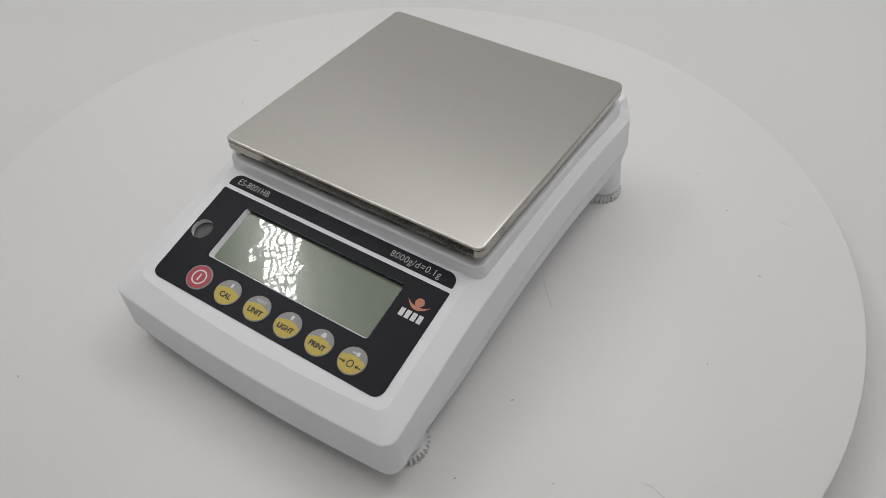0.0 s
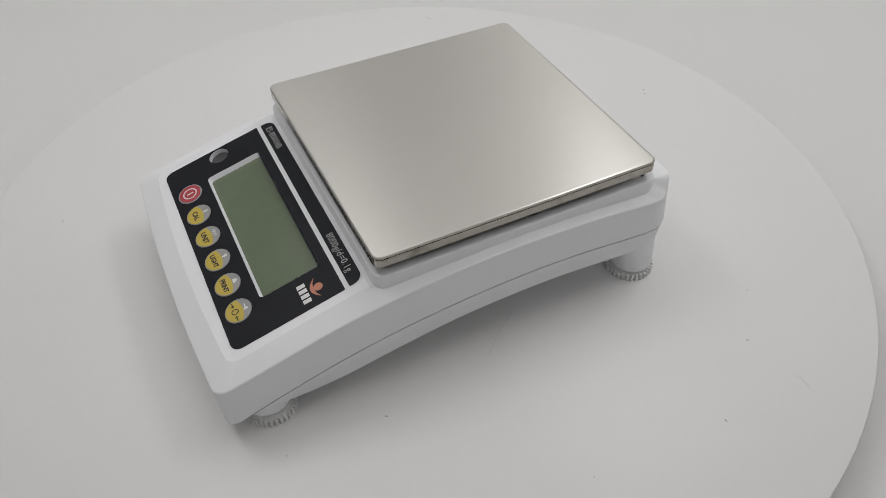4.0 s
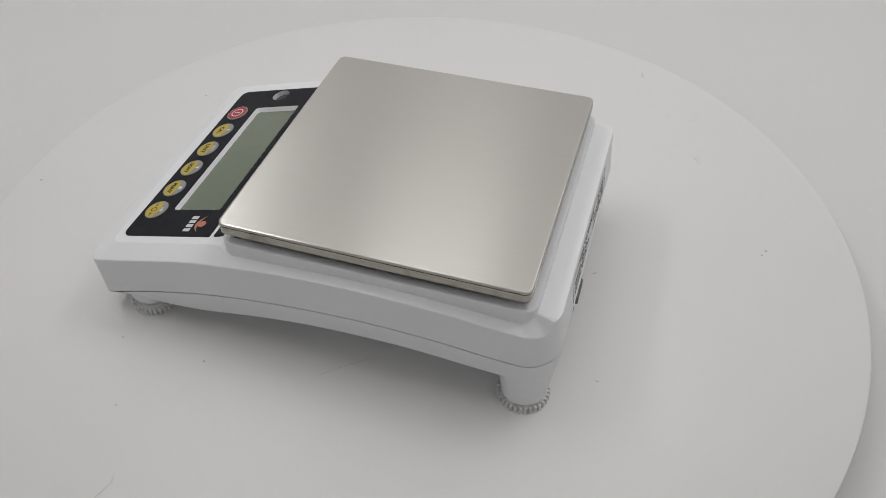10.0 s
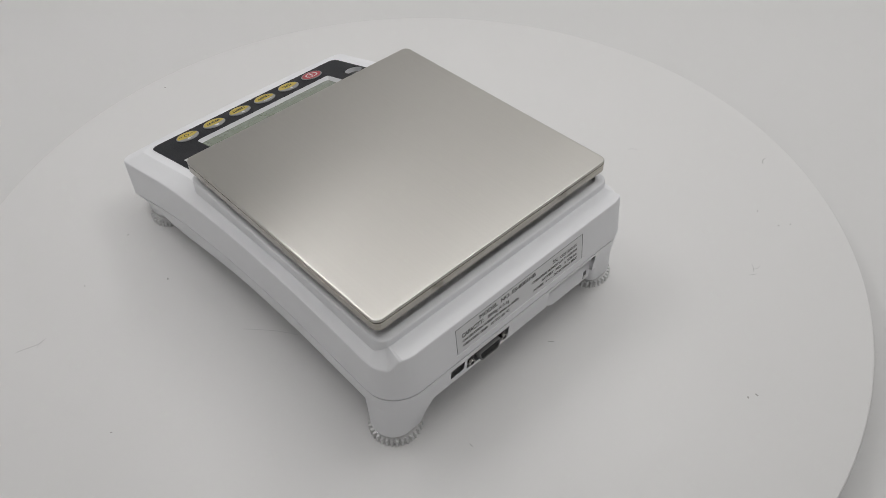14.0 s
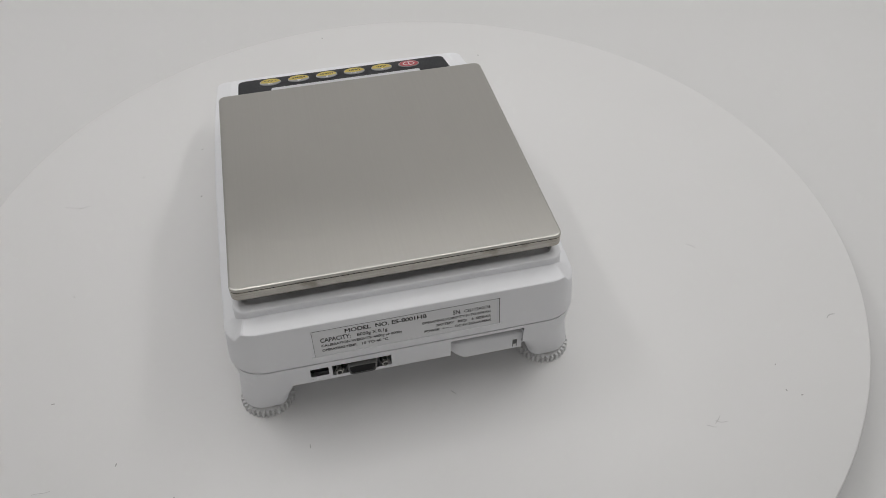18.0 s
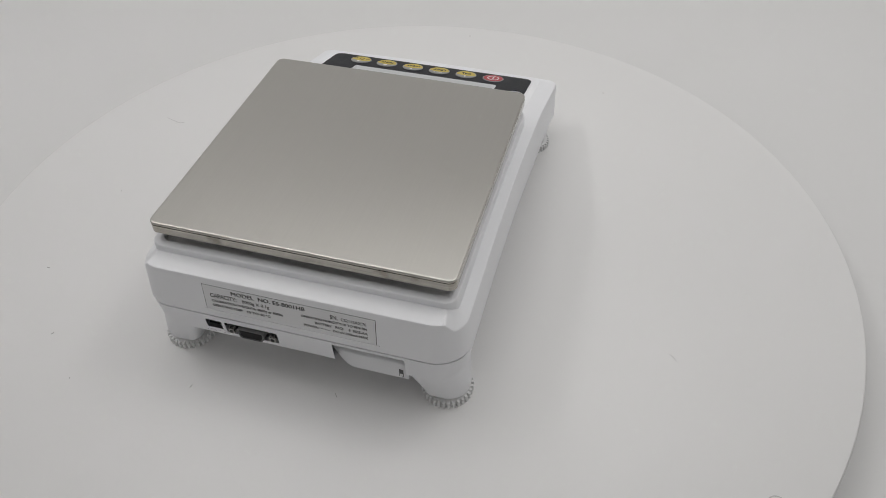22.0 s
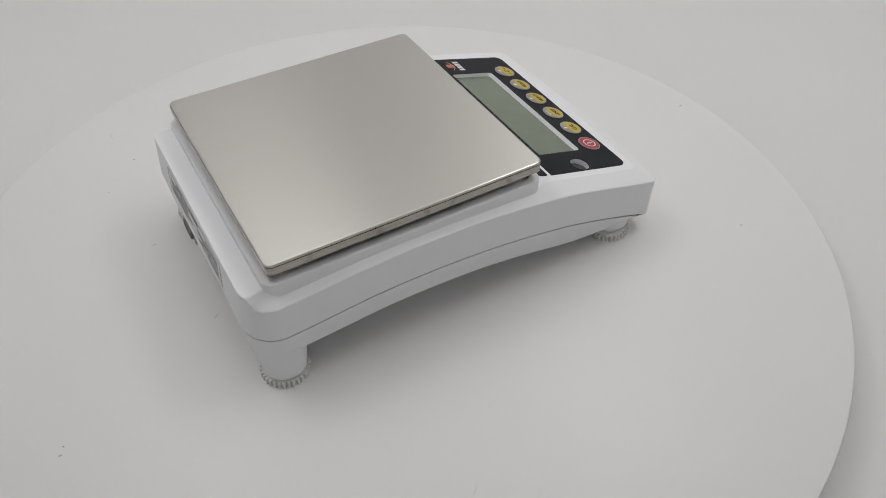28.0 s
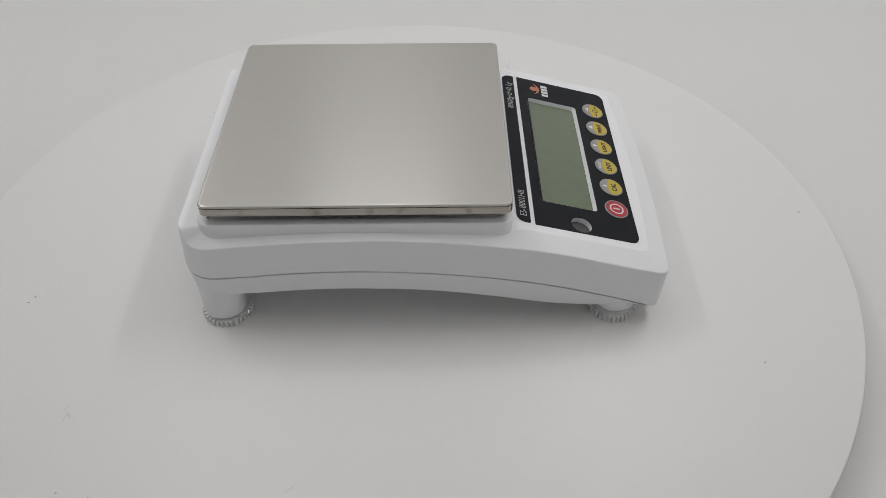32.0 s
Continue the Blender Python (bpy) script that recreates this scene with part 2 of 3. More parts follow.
def box(bm, x0, x1, y0, y1, z0, z1, bevel=0.0, seg=2, m=None):
    """A box, its edges rounded."""
    r = bmesh.ops.create_cube(bm, size=1, matrix=Matrix.Translation(((x0 + x1) / 2, (y0 + y1) / 2, (z0 + z1) / 2)) @ Matrix.Diagonal((x1 - x0, y1 - y0, z1 - z0, 1)))
    vs = r["verts"]
    if m is not None:
        bmesh.ops.transform(bm, matrix=m, verts=vs)
    if bevel:
        es = list({e for v in vs for e in v.link_edges})
        bmesh.ops.bevel(bm, geom=es, offset=bevel, segments=seg, affect="EDGES", profile=0.5)


def rounded(w, h, r, seg=6, cx=0.0, cy=0.0):
    """Points of a rounded rectangle, or with four radii (from +x+y, counterclockwise)."""
    rs = r if isinstance(r, tuple) else (r, r, r, r)
    pts = []
    for k, (sx, sy) in enumerate(((1, 1), (-1, 1), (-1, -1), (1, -1))):
        q = max(rs[k], 1e-5)
        for i in range(seg + 1):
            a = radians(90 * k + 90 * i / seg)
            pts.append((cx + sx * (w / 2 - q) + q * math.cos(a), cy + sy * (h / 2 - q) + q * math.sin(a)))
    return pts


def prism(bm, pts, z0, z1, lip=0.0, seg=3, m=None, grow=0.0):
    """An upright prism over a convex outline, its upper edge rounded by lip; grow widens its foot."""
    cx, cy = sum(p[0] for p in pts) / len(pts), sum(p[1] for p in pts) / len(pts)

    def ring(z, inset):
        out = []
        for x, y in pts:
            d = math.hypot(x - cx, y - cy) or 1
            nx, ny = (x - cx) / d, (y - cy) / d
            v = Vector((x - nx * inset, y - ny * inset, z))
            out.append(bm.verts.new(m @ v if m is not None else v))
        return out

    rings = [ring(z0, -grow)]
    if lip:
        for i in range(seg + 1):
            a = math.pi / 2 * i / seg
            rings.append(ring(z1 - lip + lip * math.sin(a), lip * (1 - math.cos(a))))
    else:
        rings.append(ring(z1, 0))
    for a, b in zip(rings, rings[1:]):
        for i in range(len(a)):
            j = (i + 1) % len(a)
            bm.faces.new((a[i], a[j], b[j], b[i]))
    bm.faces.new(rings[0][::-1])
    bm.faces.new(rings[-1])


def disc_pts(r, n=40, cx=0.0, cy=0.0):
    return [(cx + r * math.cos(2 * math.pi * i / n), cy + r * math.sin(2 * math.pi * i / n)) for i in range(n)]


def curve_at(table, y):
    """A smooth line through (y, z) pairs."""
    ys, zs = [p[0] for p in table], [p[1] for p in table]
    if y <= ys[0]:
        return zs[0]
    if y >= ys[-1]:
        return zs[-1]
    for i in range(len(ys) - 1):
        if y <= ys[i + 1]:
            break
    h = ys[i + 1] - ys[i]
    s = (y - ys[i]) / h
    m0 = (zs[i + 1] - zs[max(i - 1, 0)]) / (ys[i + 1] - ys[max(i - 1, 0)]) * h
    m1 = (zs[min(i + 2, len(zs) - 1)] - zs[i]) / (ys[min(i + 2, len(ys) - 1)] - ys[i]) * h
    return (2 * s**3 - 3 * s**2 + 1) * zs[i] + (s**3 - 2 * s**2 + s) * m0 + (-2 * s**3 + 3 * s**2) * zs[i + 1] + (s**3 - s**2) * m1


def half_outline(hf, hr, y0, y1, rf, rr, bow=0.0, nside=44, narc=18, nend=10):
    """The right half of a tapering rounded outline, from the front's middle to the rear's middle; bow swells the front edge."""
    pts = [((hf - rf) * i / nend, y0) for i in range(nend)]
    for i in range(narc + 1):
        a = radians(-90 + 90 * i / narc)
        pts.append((hf - rf + rf * math.cos(a), y0 + rf + rf * math.sin(a)))
    for i in range(1, nside):
        s = i / nside
        pts.append((hf + (hr - hf) * s, y0 + rf + (y1 - rr - y0 - rf) * s))
    for i in range(narc + 1):
        a = radians(90 * i / narc)
        pts.append((hr - rr + rr * math.cos(a), y1 - rr + rr * math.sin(a)))
    pts += [((hr - rr) * (1 - i / nend), y1) for i in range(1, nend + 1)]
    return [(x, y - bow * (1 - (x / hf) ** 2) if y < y0 + rf else y) for x, y in pts]


def loft(bm, rings, cap_first=True, cap_last=True):
    """Skin half rings (lists of 3D points) and their mirror images, closed at both ends."""
    R, L = [], []
    for ring in rings:
        r = [bm.verts.new(p) for p in ring]
        l = [v if abs(p[0]) < 1e-6 else bm.verts.new((-p[0], p[1], p[2])) for v, p in zip(r, ring)]
        R.append(r), L.append(l)
    for side in (R, L):
        for a, b in zip(side, side[1:]):
            for i in range(len(a) - 1):
                bm.faces.new((a[i], a[i + 1], b[i + 1], b[i]))
    for k in ([0] if cap_first else []) + ([-1] if cap_last else []):
        r, l = R[k], L[k]
        for i in range(len(r) - 1):
            vs = []
            for v in (r[i], r[i + 1], l[i + 1], l[i]):
                if v not in vs:
                    vs.append(v)
            if len(vs) > 2:
                bm.faces.new(vs)


def cut(me, cutters):
    """The mesh with closed volumes taken out of it."""
    ob = new("cut", me)
    tools = []
    for bmc in cutters:
        cm = bpy.data.meshes.new("tool")
        bmesh.ops.recalc_face_normals(bmc, faces=bmc.faces[:])
        bmc.to_mesh(cm)
        bmc.free()
        tools.append(new("tool", cm))
        md = ob.modifiers.new("cut", "BOOLEAN")
        md.operation, md.solver, md.object = "DIFFERENCE", "EXACT", tools[-1]
    dg = bpy.context.evaluated_depsgraph_get()
    res = bpy.data.meshes.new_from_object(ob.evaluated_get(dg))
    for o in (ob, *tools):
        d = o.data
        bpy.data.objects.remove(o)
        if d is not me:
            bpy.data.meshes.remove(d)
    return res


def writing(body, size, m, material, parent, align="CENTER", squeeze=1.0, name="lettering", label="", bold=0.0, spacing=1.0):
    """One line of writing, as thin raised print."""
    cu = bpy.data.curves.new(name, "FONT")
    cu.body, cu.size, cu.align_x, cu.align_y = body, size, align, "CENTER"
    cu.extrude, cu.offset, cu.space_character, cu.resolution_u = 0.00004, bold, spacing, 3
    ob = new("text", cu)
    me = bpy.data.meshes.new_from_object(ob.evaluated_get(bpy.context.evaluated_depsgraph_get()))
    bpy.data.objects.remove(ob)
    bpy.data.curves.remove(cu)
    me.name = name
    me.materials.clear()
    me.materials.append(material)
    me.transform(m @ Matrix.Diagonal((squeeze, 1, 1, 1)))
    ob = new(name, me)
    ob.parent = parent
    return tagged(ob, label)


# ---- room and backdrop ----
FLOOR_Z = -0.026


def room():
    bm = bmesh.new()
    box(bm, -2.2, 2.2, -2.4, 2.2, -0.95, -0.90)
    tagged(new("floor", finish("floor", bm, WALLM)), "grey painted studio floor", "floor", kind="structure")
    bm = bmesh.new()
    box(bm, -2.2, 2.2, -2.4, 2.2, 2.4, 2.45)
    tagged(new("ceiling", finish("ceiling", bm, CEILM)), "plain pale grey studio ceiling", "ceiling", kind="structure")
    for nm, b in (("wall_north", (-2.2, 2.2, 2.2, 2.3)), ("wall_south", (-2.2, 2.2, -2.5, -2.4)), ("wall_east", (2.2, 2.3, -2.5, 2.3)), ("wall_west", (-2.3, -2.2, -2.5, 2.3))):
        bm = bmesh.new()
        box(bm, *b, -0.95, 2.45)
        tagged(new(nm, finish(nm, bm, WALLM)), "plain grey painted studio wall", "wall", kind="structure")
    # table under the backdrop
    bm = bmesh.new()
    box(bm, -1.1, 1.1, -0.75, 1.05, FLOOR_Z - 0.046, FLOOR_Z - 0.006, 0.003)
    t = new("table")
    tagged(t, "white table under the paper backdrop", "table")
    t.location = (0, 0, 0)
    part("tabletop", bm, WHITE, t)
    for x in (-1.02, 1.02):
        for y in (-0.68, 0.98):
            bm = bmesh.new()
            box(bm, x - 0.025, x + 0.025, y - 0.025, y + 0.025, -0.90, FLOOR_Z - 0.046, 0.003)
            part("leg", bm, WHITE, t)
    # seamless sheet: flat, then sweeping up behind
    bm = bmesh.new()
    nx, rows = 60, []
    prof = [(-0.72 + 0.05 * i, FLOOR_Z) for i in range(23)]
    for i in range(1, 25):
        a = radians(90 * i / 24)
        prof.append((0.40 + 0.55 * math.sin(a), FLOOR_Z + 0.55 * (1 - math.cos(a))))
    prof += [(0.95, FLOOR_Z + 0.55 + 0.1 * i) for i in range(1, 8)]
    for y, z in prof:
        row = []
        for i in range(nx + 1):
            x = -1.05 + 2.1 * i / nx
            lift = 0.006 * noise.noise((x * 2.2, y * 2.2, z * 2.2)) * min(1, max(0, (math.hypot(x, y) - 0.32) * 6))
            row.append(bm.verts.new((x, y, z + max(lift, 0) * 2)))
        rows.append(row)
    for a, b in zip(rows, rows[1:]):
        for i in range(nx):
            bm.faces.new((a[i], a[i + 1], b[i + 1], b[i]))
    ob = tagged(new("backdrop", finish("backdrop", bm, PAPER, 60)), "seamless white paper backdrop sweeping up behind", "backdrop", kind="structure")
    md = ob.modifiers.new("thick", "SOLIDIFY")
    md.thickness, md.offset = 0.0012, -1


room()


# ---- unseen light box over the table, with light bars under its roof ----


def light_box():
    tent = new("light_box")
    tagged(tent, "unseen light box, its white roof and grey fabric sides added for bounced light", "light box")
    # Unseen fabric panels, added to bounce light back; the front one closes the box.
    for nm, b in (("roof_panel", (-0.88, 0.88, -0.66, 0.97, ROOF, ROOF + 0.012)), ("side_panel", (-0.88, -0.868, -0.66, 0.97, FLOOR_Z, ROOF)),
                  ("side_panel", (0.868, 0.88, -0.66, 0.97, FLOOR_Z, ROOF)), ("bounce_panel", (-0.868, 0.868, -0.66, -0.648, FLOOR_Z, ROOF))):
        bm = bmesh.new()
        box(bm, *b, 0.002, 1)
        part(nm, bm, FABRIC if nm == "roof_panel" else GREYF, tent)
    for x, y in ((-0.89, -0.67), (0.89, -0.67), (-0.89, 0.98), (0.89, 0.98)):
        bm = bmesh.new()
        prism(bm, disc_pts(0.008, 12, x, y), FLOOR_Z - 0.006, ROOF + 0.012)
        part("frame_rod", bm, DARK, tent, "black frame rod")


def led_bar(x, y, w, h, diodes):
    """A flat bar under the roof; its face is a lamp, or a grid of diodes."""
    bar = new("led_bar")
    tagged(bar, "flat light bar under the roof, the right one added for balance", "led bar", "led bars of the light box")
    bar.location = (x, y, ROOF - 0.03)
    bm = bmesh.new()
    box(bm, -w / 2 - 0.006, w / 2 + 0.006, -h / 2 - 0.008, h / 2 + 0.008, 0.0, 0.008, 0.002)
    part("housing", bm, FABRIC, bar, "pale aluminium housing")
    for v in (-h / 2 + 0.02, h / 2 - 0.02):
        bm = bmesh.new()
        box(bm, -0.006, 0.006, v - 0.006, v + 0.006, 0.008, 0.03, 0.001)
        part("mount", bm, DARK, bar)
    if not diodes:
        return
    bm = bmesh.new()
    for i in range(5):
        for j in range(34):
            u, v = (i - 2) * 0.0172, (j - 16.5) * 0.0172
            bm.faces.new([bm.verts.new((u + a * 0.0052, v + b * 0.0052, -0.0008)) for a, b in ((-1, -1), (-1, 1), (1, 1), (1, -1))])
    me = bpy.data.meshes.new("diodes")
    bm.to_mesh(me)
    bm.free()
    me.materials.append(glow_mat("diode_glow", (1.0, 0.99, 0.982), 35))
    ob = new("diodes", me)
    ob.parent = bar
    tagged(ob, "grid of glowing white diodes")


light_box()
for k, bar in enumerate(BARS):
    led_bar(*bar, k == 0)

# ---- turntable ----
MM = 0.001


def turntable():
    tt = new("turntable")
    tagged(tt, "round white turntable disc with fine dust on top", "turntable")
    bm = bmesh.new()
    R = 0.3016
    prof = [(0.0, 0.0), (R - 0.002, 0.0), (R - 0.0007, -0.0006), (R, -0.002), (R, -0.008), (R - 0.0015, -0.010), (0.0, -0.010)]
    n = 160
    rings = []
    for r, z in prof:
        rings.append([bm.verts.new((r * math.cos(2 * math.pi * i / n), r * math.sin(2 * math.pi * i / n), z)) for i in range(n)] if r else bm.verts.new((0, 0, z)))
    for i in range(n):
        j = (i + 1) % n
        bm.faces.new((rings[0], rings[1][i], rings[1][j]))
        bm.faces.new((rings[-1], rings[-2][j], rings[-2][i]))
        for a, b in zip(rings[1:-1], rings[2:-1]):
            bm.faces.new((a[i], b[i], b[j], a[j]))
    part("disc", bm, DISC, tt)
    bm = bmesh.new()
    prism(bm, disc_pts(0.13, 64), FLOOR_Z, -0.010)
    part("base", bm, GREYP, tt, "grey round base")
    return tt


TABLE = turntable()

# ---- the scale ----
SX, SY = 18.9 * MM, 19.6 * MM
SCALE = new("laboratory_scale")
tagged(SCALE, "white plastic precision scale with square steel pan and black keypad", "scale")
OFF = Matrix.Translation((SX, SY, 0))

SEAM = [(-186, 12.2), (-180, 13.6), (-170, 17.8), (-150, 24.6), (-114, 34.8), (-80, 41.4), (-47, 45.5), (-15, 47.6), (10, 48), (40, 46.8), (70, 44), (90, 43), (108, 44.5)]
SHOULDER = [(-186, 41.0), (-170, 44.6), (-150, 50.0), (-112, 60.0), (-78, 65.6), (-45, 69.3), (-15, 70.7), (15, 70.3), (40, 69.1), (65, 66.9), (85, 65), (104, 64.7)]
PLINTH_FOOT = [(-90, 67.9), (-70, 68.5), (-53, 69.2), (0, 70.9), (39, 70), (70, 68), (90, 67.2)]
UNDER = [(-178, 17), (-150, 14.5), (-134, 14.5), (-112, 16.5), (-79, 22.8), (-43, 28.2), (-9, 30.3), (25, 30.4), (72, 27.2), (108, 26.5)]
SLOPE = 0.2656


TILT = math.degrees(math.atan(SLOPE))
KEYPAD = OFF @ pose(0, -104 * MM, 66.7 * MM, TILT)  # keypad plane: origin at the overlay's upper edge


def v_of(y):
    return (y + 104) / math.cos(radians(TILT))


LCD_MID, LCD_H = (v_of(-108.5) + v_of(-143.4)) / 2, v_of(-108.5) - v_of(-143.4)
LEVEL = (-71.7, v_of(-131.2))


def display_hole(z0, z1):
    c = bmesh.new()
    prism(c, [(x * MM, y * MM) for x, y in rounded(111.5, LCD_H, 2.2, 6, -0.7, LCD_MID)], z0 * MM, z1 * MM)
    return c


def level_hole(z0, z1):
    c = bmesh.new()
    prism(c, [(x * MM, y * MM) for x, y in disc_pts(6.5, 32, *LEVEL)], z0 * MM, z1 * MM)
    return c


def carved(name, bm, material, cutters, label, m, cut_m=None, sharp=22):
    """A part with openings taken out of it."""
    if cut_m is not None:
        for c in cutters:
            bmesh.ops.transform(c, matrix=cut_m, verts=c.verts[:])
    me = cut(finish(name, bm, material, 40), cutters)
    me.name = name
    me.polygons.foreach_set("use_smooth", [True] * len(me.polygons))
    me.set_sharp_from_angle(angle=radians(sharp))
    ob = new(name, me)
    ob.parent, ob.matrix_local = SCALE, m
    return tagged(ob, label)


def facet(y):
    return 66.7 + (y + 104) * SLOPE


def upper_shell():
    S = half_outline(97.2, 97.0, -180.6, 106.2, 8, 20, 4.2)
    H = half_outline(96.2, 95.4, -182.2, 103.8, 7, 18, 3.8)
    I = half_outline(84.8, 84.8, -170.6, 91.5, 6, 8, 4.0)
    # the flat margin ends at the platform, which stands out from it
    I = [(x + 3.8 * min(1, max(0, (y + 92.5) / 6)) * (x / 84.8), y) for x, y in I]

    def z_sh(x, y):
        z = curve_at(SHOULDER, y)
        k = min(1, max(0, (y - 87) / 13)) * min(1, max(0, (92 - x) / 7))
        return z + (72.8 - z) * (k * k * (3 - 2 * k))

    def z_in(x, y):
        if y < -92.5:
            return facet(y)
        z = curve_at(PLINTH_FOOT, max(y, -90))
        k = min(1, (y + 92.5) / 6)
        z = facet(y) * (1 - k) + z * k
        k = min(1, max(0, (y - 82) / 9.5))
        return z + (72.8 - z) * k * k * (3 - 2 * k)

    P0 = [Vector((x, y, curve_at(SEAM, y))) for x, y in S]
    P1 = [Vector((x, y, z_sh(x, y))) for x, y in H]
    P2 = [Vector((x, y, z_in(x, y))) for x, y in I]

    def along(a, b, d):
        v = b - a
        return a + v * min(0.45, d / max(v.length, 1e-6))

    low = [Vector((p.x * 0.987, p.y * 0.987, p.z - 0.25)) for p in P0]
    e0 = [along(p, q, 0.8) for p, q in zip(P0, P1)]
    A = [along(q, p, 0.9) for p, q in zip(P0, P1)]
    C = [along(q, r, 0.9) for q, r in zip(P1, P2)]
    B = [(a + q * 2 + c) / 4 for a, q, c in zip(A, P1, C)]
    AB = [(a * 0.55 + b * 0.45) * 0.96 + q * 0.04 for a, b, q in zip(A, B, P1)]
    CB = [(c * 0.55 + b * 0.45) * 0.96 + q * 0.04 for c, b, q in zip(C, B, P1)]
    A2, C2 = [along(q, p, 1.35) for p, q in zip(P0, P1)], [along(q, r, 1.35) for q, r in zip(P1, P2)]
    D = [along(r, q, 0.4) for q, r in zip(P1, P2)]
    rings = [low, P0, e0, A2, A, AB, B, CB, C, C2, D, P2]
    bm = bmesh.new()
    loft(bm, [[tuple(v * MM) for v in r] for r in rings])
    return carved("upper_housing", bm, WHITE, [display_hole(-2.6, 6), level_hole(-4.2, 6)], "white moulded upper housing", OFF, OFF.inverted() @ KEYPAD, 10)


def lower_shell():
    S = half_outline(96.8, 96.7, -178.6, 105.9, 8, 19.5, 3.8)
    U = half_outline(94.0, 94.6, -173, 104.4, 9, 18.5, 3.0)
    P0 = [(x * MM, y * MM, (curve_at(SEAM, y) - 1.45) * MM) for x, y in S]
    P1 = [(x * MM, y * MM, curve_at(UNDER, y) * MM) for x, y in U]
    P1b = [(x * 0.985 * MM, y * 0.985 * MM, (curve_at(UNDER, y) - 0.6) * MM) for x, y in U]
    bm = bmesh.new()
    core = half_outline(92.5, 92.5, -172, 101.5, 8, 17, 3.0)
    rim = [(x * 0.986 * MM, y * 0.986 * MM, (curve_at(SEAM, y) - 1.15) * MM) for x, y in S]
    floor_ = [(x * MM, y * MM, (curve_at(SEAM, y) - 1.2) * MM) for x, y in core]
    up = [(x * MM, y * MM, (curve_at(SEAM, y) + 2.0) * MM) for x, y in core]
    loft(bm, [up, floor_, rim, P0, P1, P1b])
    me = finish("lower_housing", bm, WHITE, 40)
    cutters = []

    def tool(*a, bevel=0.0):
        c = bmesh.new()
        box(c, *[v * MM for v in a], bevel * MM)
        cutters.append(c)

    tool(46, 56, 90, 116, 31.4, 38.6, bevel=0.6)
    tool(11.5, 44, 93.5, 116, 29.4, 38.8, bevel=0.5)
    c = bmesh.new()
    sec = [(116, 40.6), (104.2, 40.6), (95.0, 39.0), (95.0, 9), (116, 9)]
    a = [c.verts.new((-22 * MM, y * MM, z * MM)) for y, z in sec]
    b = [c.verts.new((-64 * MM, y * MM, z * MM)) for y, z in sec]
    c.faces.new(a), c.faces.new(b[::-1])
    for i in range(5):
        j = (i + 1) % 5
        c.faces.new((a[i], a[j], b[j], b[i]))
    cutters.append(c)
    me2 = cut(me, cutters)
    me2.name = "lower_housing"
    me2.polygons.foreach_set("use_smooth", [True] * len(me2.polygons))
    me2.set_sharp_from_angle(angle=radians(35))
    ob = new("lower_housing", me2)
    ob.parent, ob.matrix_local = SCALE, OFF
    tagged(ob, "white moulded lower housing with arched underside")
    return ob


upper_shell()
lower_shell()


def plinth():
    bm = bmesh.new()
    prism(bm, [(x * MM, y * MM) for x, y in rounded(177.5, 180, 7, 6, 0, 1.2)], 58 * MM, 77.2 * MM, 1.1 * MM, 4, grow=0.4 * MM)
    well = bmesh.new()
    prism(well, [(x * MM, y * MM) for x, y in rounded(168, 170.5, 5, 6, 0, 1.2)], 73.2 * MM, 82 * MM)
    carved("pan_platform", bm, WHITE, [well], "raised white platform under the pan, hollow inside its rim", OFF, sharp=30)
    bm = bmesh.new()
    prism(bm, [(x * MM, y * MM) for x, y in rounded(120, 120, 12, 6)], 73 * MM, 84.2 * MM)
    part("pan_carrier", bm, DARK, SCALE, "dark carrier between platform and pan", OFF)


def pan():
    n = 8
    prof = [(3.0, 83.6), (0.6, 83.0), (0.0, 83.6), (0.0, 84.6), (0.0, 85.2), (0.0, 85.8), (0.0, 88.5), (0.45, 88.6), (0.45, 88.9), (0.05, 89.0), (0.0, 89.6)]
    for i in range(1, 5):
        a = radians(90 * i / 4)
        prof.append((0.95 * (1 - math.cos(a)), 89.6 + 0.95 * math.sin(a)))
    prof += [(1.5, 90.553), (2.2, 90.555), (30.0, 90.555)]

    def skin(levels):
        bm = bmesh.new()
        rings = []
        for inset, z in levels:
            w = 176 - 2 * inset
            rings.append([bm.verts.new((x * MM, y * MM, z * MM)) for x, y in rounded(w, w, max(4.6 - inset, 1.0), n)])
        for a, b in zip(rings, rings[1:]):
            for i in range(len(a)):
                j = (i + 1) % len(a)
                bm.faces.new((a[i], a[j], b[j], b[i]))
        return bm, rings

    bm, rings = skin(prof[10:])
    bm.faces.new(rings[-1])
    uv = bm.loops.layers.uv.new("brush")
    for f in bm.faces:
        for lp in f.loops:
            lp[uv].uv = (lp.vert.co.x * 5 + lp.vert.co.z * 5 + 0.5, lp.vert.co.y * 5 + 0.5)
    part("weighing_pan", bm, STEEL, SCALE, "square brushed stainless steel pan", OFF, 30)
    bm, rings = skin(prof[:11])
    bm.faces.new(rings[0][::-1])
    part("pan_rim", bm, RIM, SCALE, "scuffed folded steel rim of the pan", OFF, 30)


plinth()
pan()

def sheet(name, pts, material, parent, z0, z1, label="", lip=0.0):
    bm = bmesh.new()
    prism(bm, [(x * MM, y * MM) for x, y in pts], z0 * MM, z1 * MM, lip * MM, 2)
    return part(name, bm, material, parent, label, KEYPAD)


def mid(a, b):
    return (a + b) / 2, abs(a - b)


